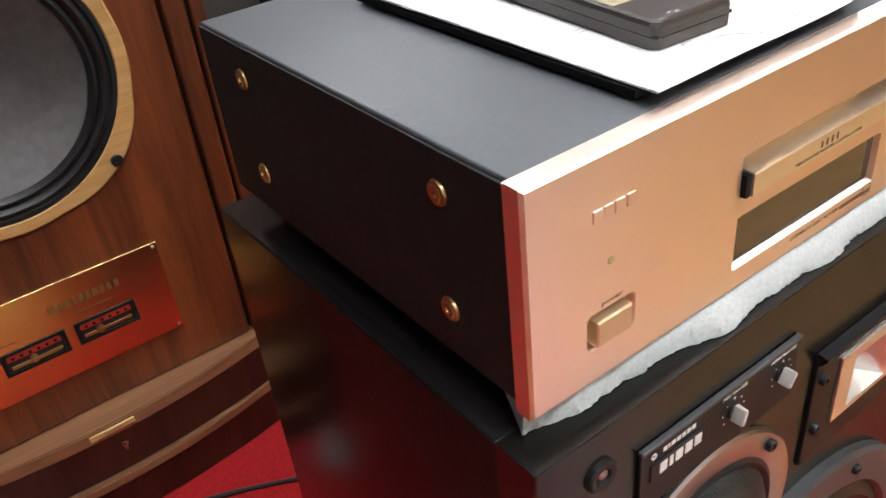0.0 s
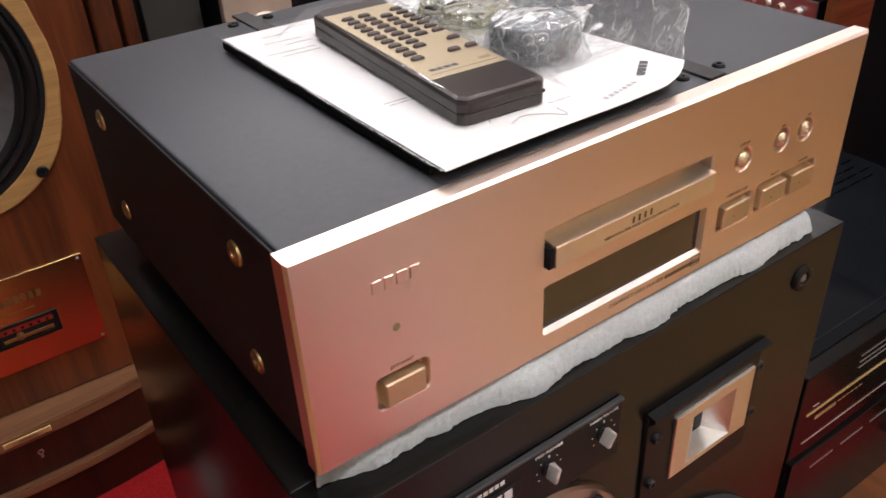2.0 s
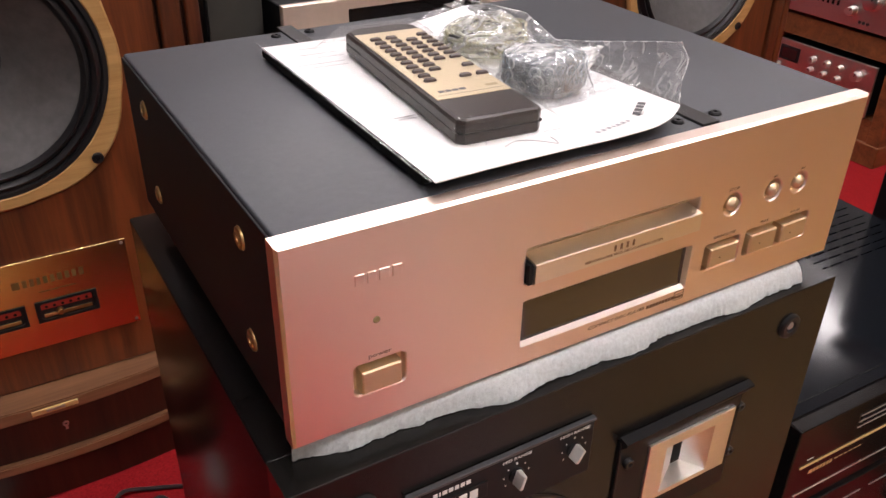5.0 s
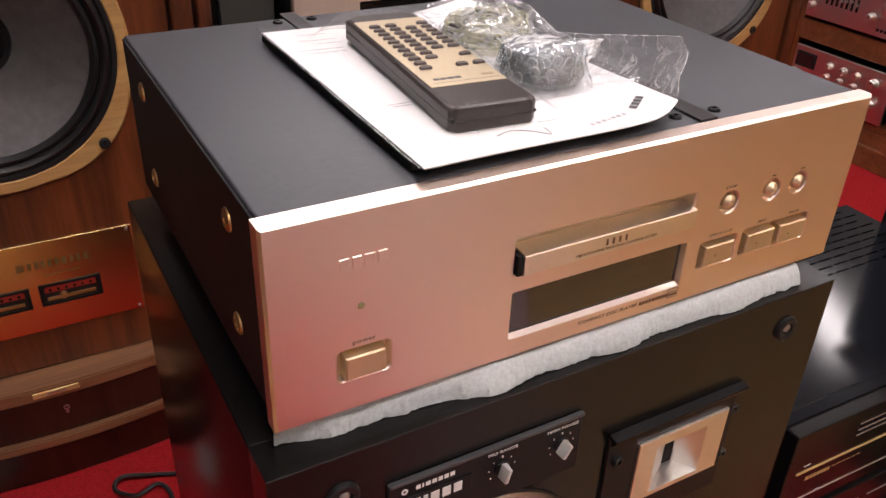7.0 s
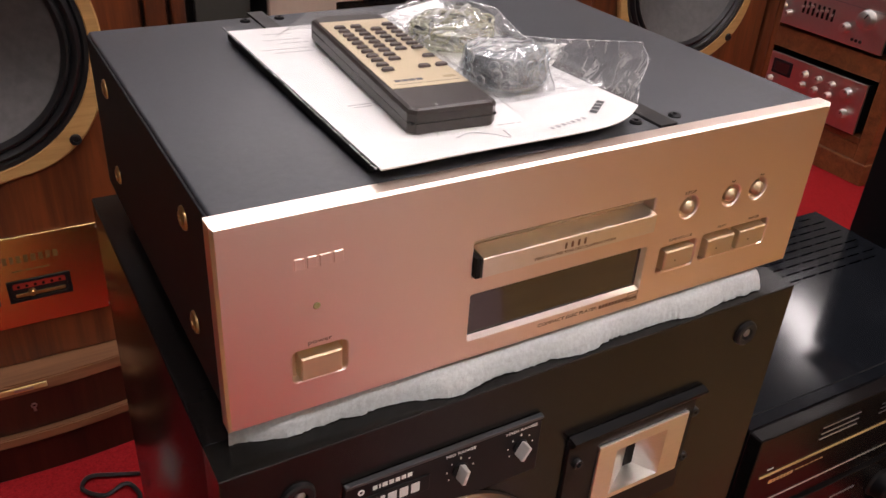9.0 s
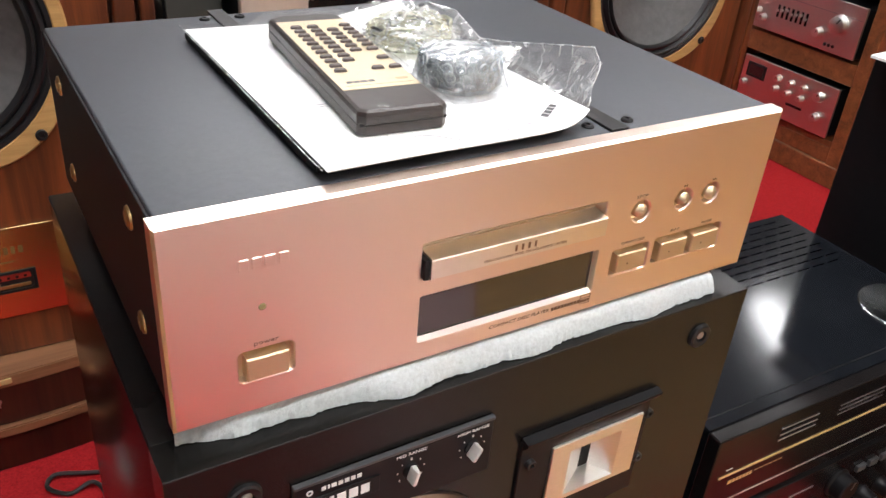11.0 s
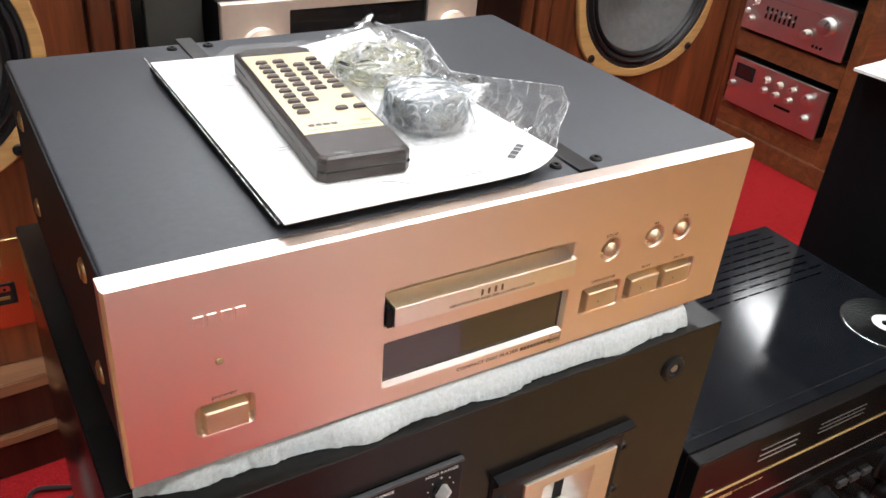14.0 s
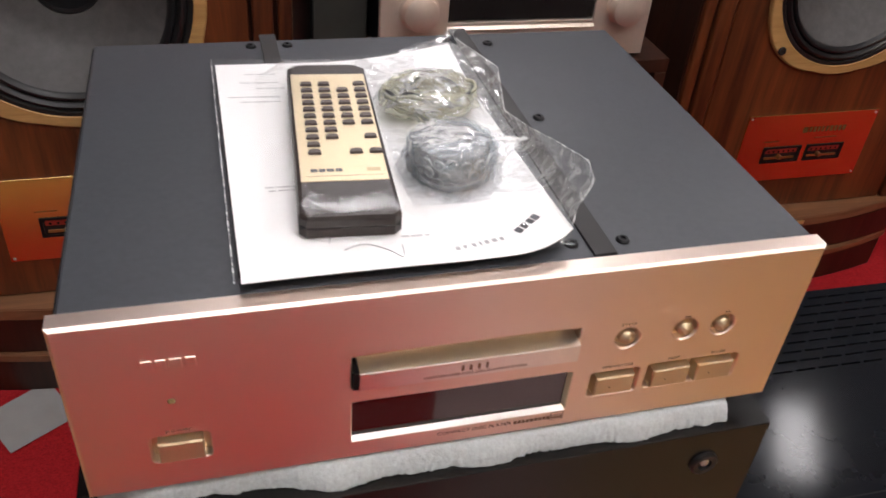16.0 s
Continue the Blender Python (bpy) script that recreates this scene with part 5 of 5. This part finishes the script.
# ---- walnut rack with two amplifiers ----
def amp_rack():
    m = pose(2.27, 1.03, -0.026, 0, 0, -90)
    t = thing("wooden_rack", m, "walnut equipment rack holding two silver amplifiers", "rack")
    part("side_post", box(-0.045, 0.0, 0.0, 0.42, 0.02, 0.95, 0.004), RACK_WOOD, t)
    part("side_post", box(-0.530, -0.485, 0.0, 0.42, 0.02, 0.95, 0.004), RACK_WOOD, t)
    part("base", box(-0.535, 0.005, -0.004, 0.425, -0.010, 0.060, 0.004), RACK_WOOD, t)
    part("drawer_front", box(-0.484, -0.046, 0.004, 0.03, 0.0605, 0.112, 0.003), RACK_WOOD, t)
    for z0, z1 in ((0.113, 0.132), (0.312, 0.378), (0.62, 0.65), (0.93, 0.95)):
        part("shelf", box(-0.4845, -0.0455, 0.002, 0.42, z0, z1, 0.002), RACK_WOOD, t)
    part("back_panel", box(-0.4848, -0.0452, 0.405, 0.418, 0.1, 0.94), WALNUT_DARK, t)
    a = thing("integrated_amplifier", m @ pose(-0.446, -0.012, 0.3785), "silver amplifier with round knobs in the rack", "amplifier", "rack amplifiers")
    part("chassis", box(0.004, 0.382, 0.010, 0.32, 0.012, 0.156, 0.002), BLACK_SAT, a)
    part("faceplate", box(0, 0.386, 0, 0.0095, 0.012, 0.166, 0.002), RACK_SILVER, a, "satin silver faceplate")
    part("groove", box(0.004, 0.382, -0.0008, 0.0002, 0.126, 0.1285), STEEL, a)
    for x, z, r in ((0.312, 0.100, 0.026), (0.252, 0.060, 0.014), (0.040, 0.105, 0.012), (0.040, 0.048, 0.011), (0.015, 0.066, 0.010)):
        knob(a, x, 0, z, r, 0.022, SILVER, 30, "control_knob", RUBBER)
    for k in range(7):
        x = 0.088 + 0.018 * k
        part("lever_slot", box(x - 0.004, x + 0.004, -0.0008, 0.0002, 0.062, 0.100), BLACK_DEEP, a)
        part("lever", box(x - 0.0022, x + 0.0022, -0.014, -0.0009, 0.078 + 0.004 * (k % 3), 0.086 + 0.004 * (k % 3), 0.001), SILVER, a)
    for x in (0.282, 0.296, 0.310):
        part("socket", lathe([(0, 0.001), (0.004, 0.001), (0.005, 0.002), (0.005, 0)], 16, facing(x, 0, 0.032)), RUBBER, a)
    for x in (0.05, 0.33):
        part("foot", lathe([(0, 0), (0.018, 0), (0.02, 0.003), (0.02, 0.0125)], 20, pose(x, 0.05, 0)), RUBBER, a)
        part("foot", lathe([(0, 0), (0.018, 0), (0.02, 0.003), (0.02, 0.0125)], 20, pose(x, 0.28, 0)), RUBBER, a)
    p = thing("preamplifier", m @ pose(-0.436, -0.012, 0.1325), "silver preamplifier with small knobs and a meter", "amplifier", "rack amplifiers")
    part("chassis", box(0.004, 0.366, 0.010, 0.30, 0.008, 0.160, 0.002), BLACK_SAT, p)
    part("faceplate", box(0, 0.370, 0, 0.0095, 0.006, 0.164, 0.002), RACK_SILVER, p, "satin silver faceplate")
    mw = part("meter", box(0.020, 0.096, -0.003, 0.0002, 0.098, 0.146, 0.001), RUBBER, p, "black framed level meter")
    part("meter_glass", box(0.030, 0.086, -0.0036, -0.0029, 0.106, 0.138), GLASS_DARK, mw)
    for x, z, r in ((0.150, 0.128, 0.011), (0.202, 0.128, 0.011), (0.252, 0.128, 0.011), (0.150, 0.094, 0.010), (0.198, 0.094, 0.010), (0.250, 0.094, 0.010), (0.312, 0.122, 0.015), (0.318, 0.058, 0.013), (0.022, 0.076, 0.010)):
        knob(p, x, 0, z, r, 0.020, SILVER, 20, "control_knob", RUBBER)
    part("label_bar", box(0.200, 0.262, -0.0008, 0.0002, 0.056, 0.064), BLACK_DEEP, p)
    for x in (0.05, 0.32):
        part("foot", lathe([(0, 0), (0.014, 0), (0.015, 0.003), (0.015, 0.0085)], 20, pose(x, 0.05, 0)), RUBBER, p)
        part("foot", lathe([(0, 0), (0.014, 0), (0.015, 0.003), (0.015, 0.0085)], 20, pose(x, 0.26, 0)), RUBBER, p)


amp_rack()

# ---- on the floor ----
whole("power_cable", tube([(0.20, 0.70, 0.004), (0.06, 0.775, 0.004), (0.00, 0.800, 0.006), (-0.045, 0.812, 0.010), (-0.060, 0.790, 0.008), (-0.030, 0.765, 0.004), (0.005, 0.770, 0.010), (0.020, 0.745, 0.006), (0.02, 0.69, 0.004), (0.05, 0.60, 0.004)], 0.0038, 8, 8),
      CABLE_MAT, pose(0, 0, FLOOR), "looped black power cable on the red carpet", "cable", smooth=True)
# the sheet's shade is painted in through its grey material
whole("white_paper", sheet(10, 10, lambda u, v: Vector((-0.297 + 0.100 * u - 0.058 * v, 0.732 + 0.070 * u + 0.098 * v, 0.0016 + 0.004 * (1 - u) * (1 - v) ** 2)), 0.0008), SHADED_PAPER, pose(0, 0, FLOOR), "loose white paper on the red carpet", "paper", smooth=True)
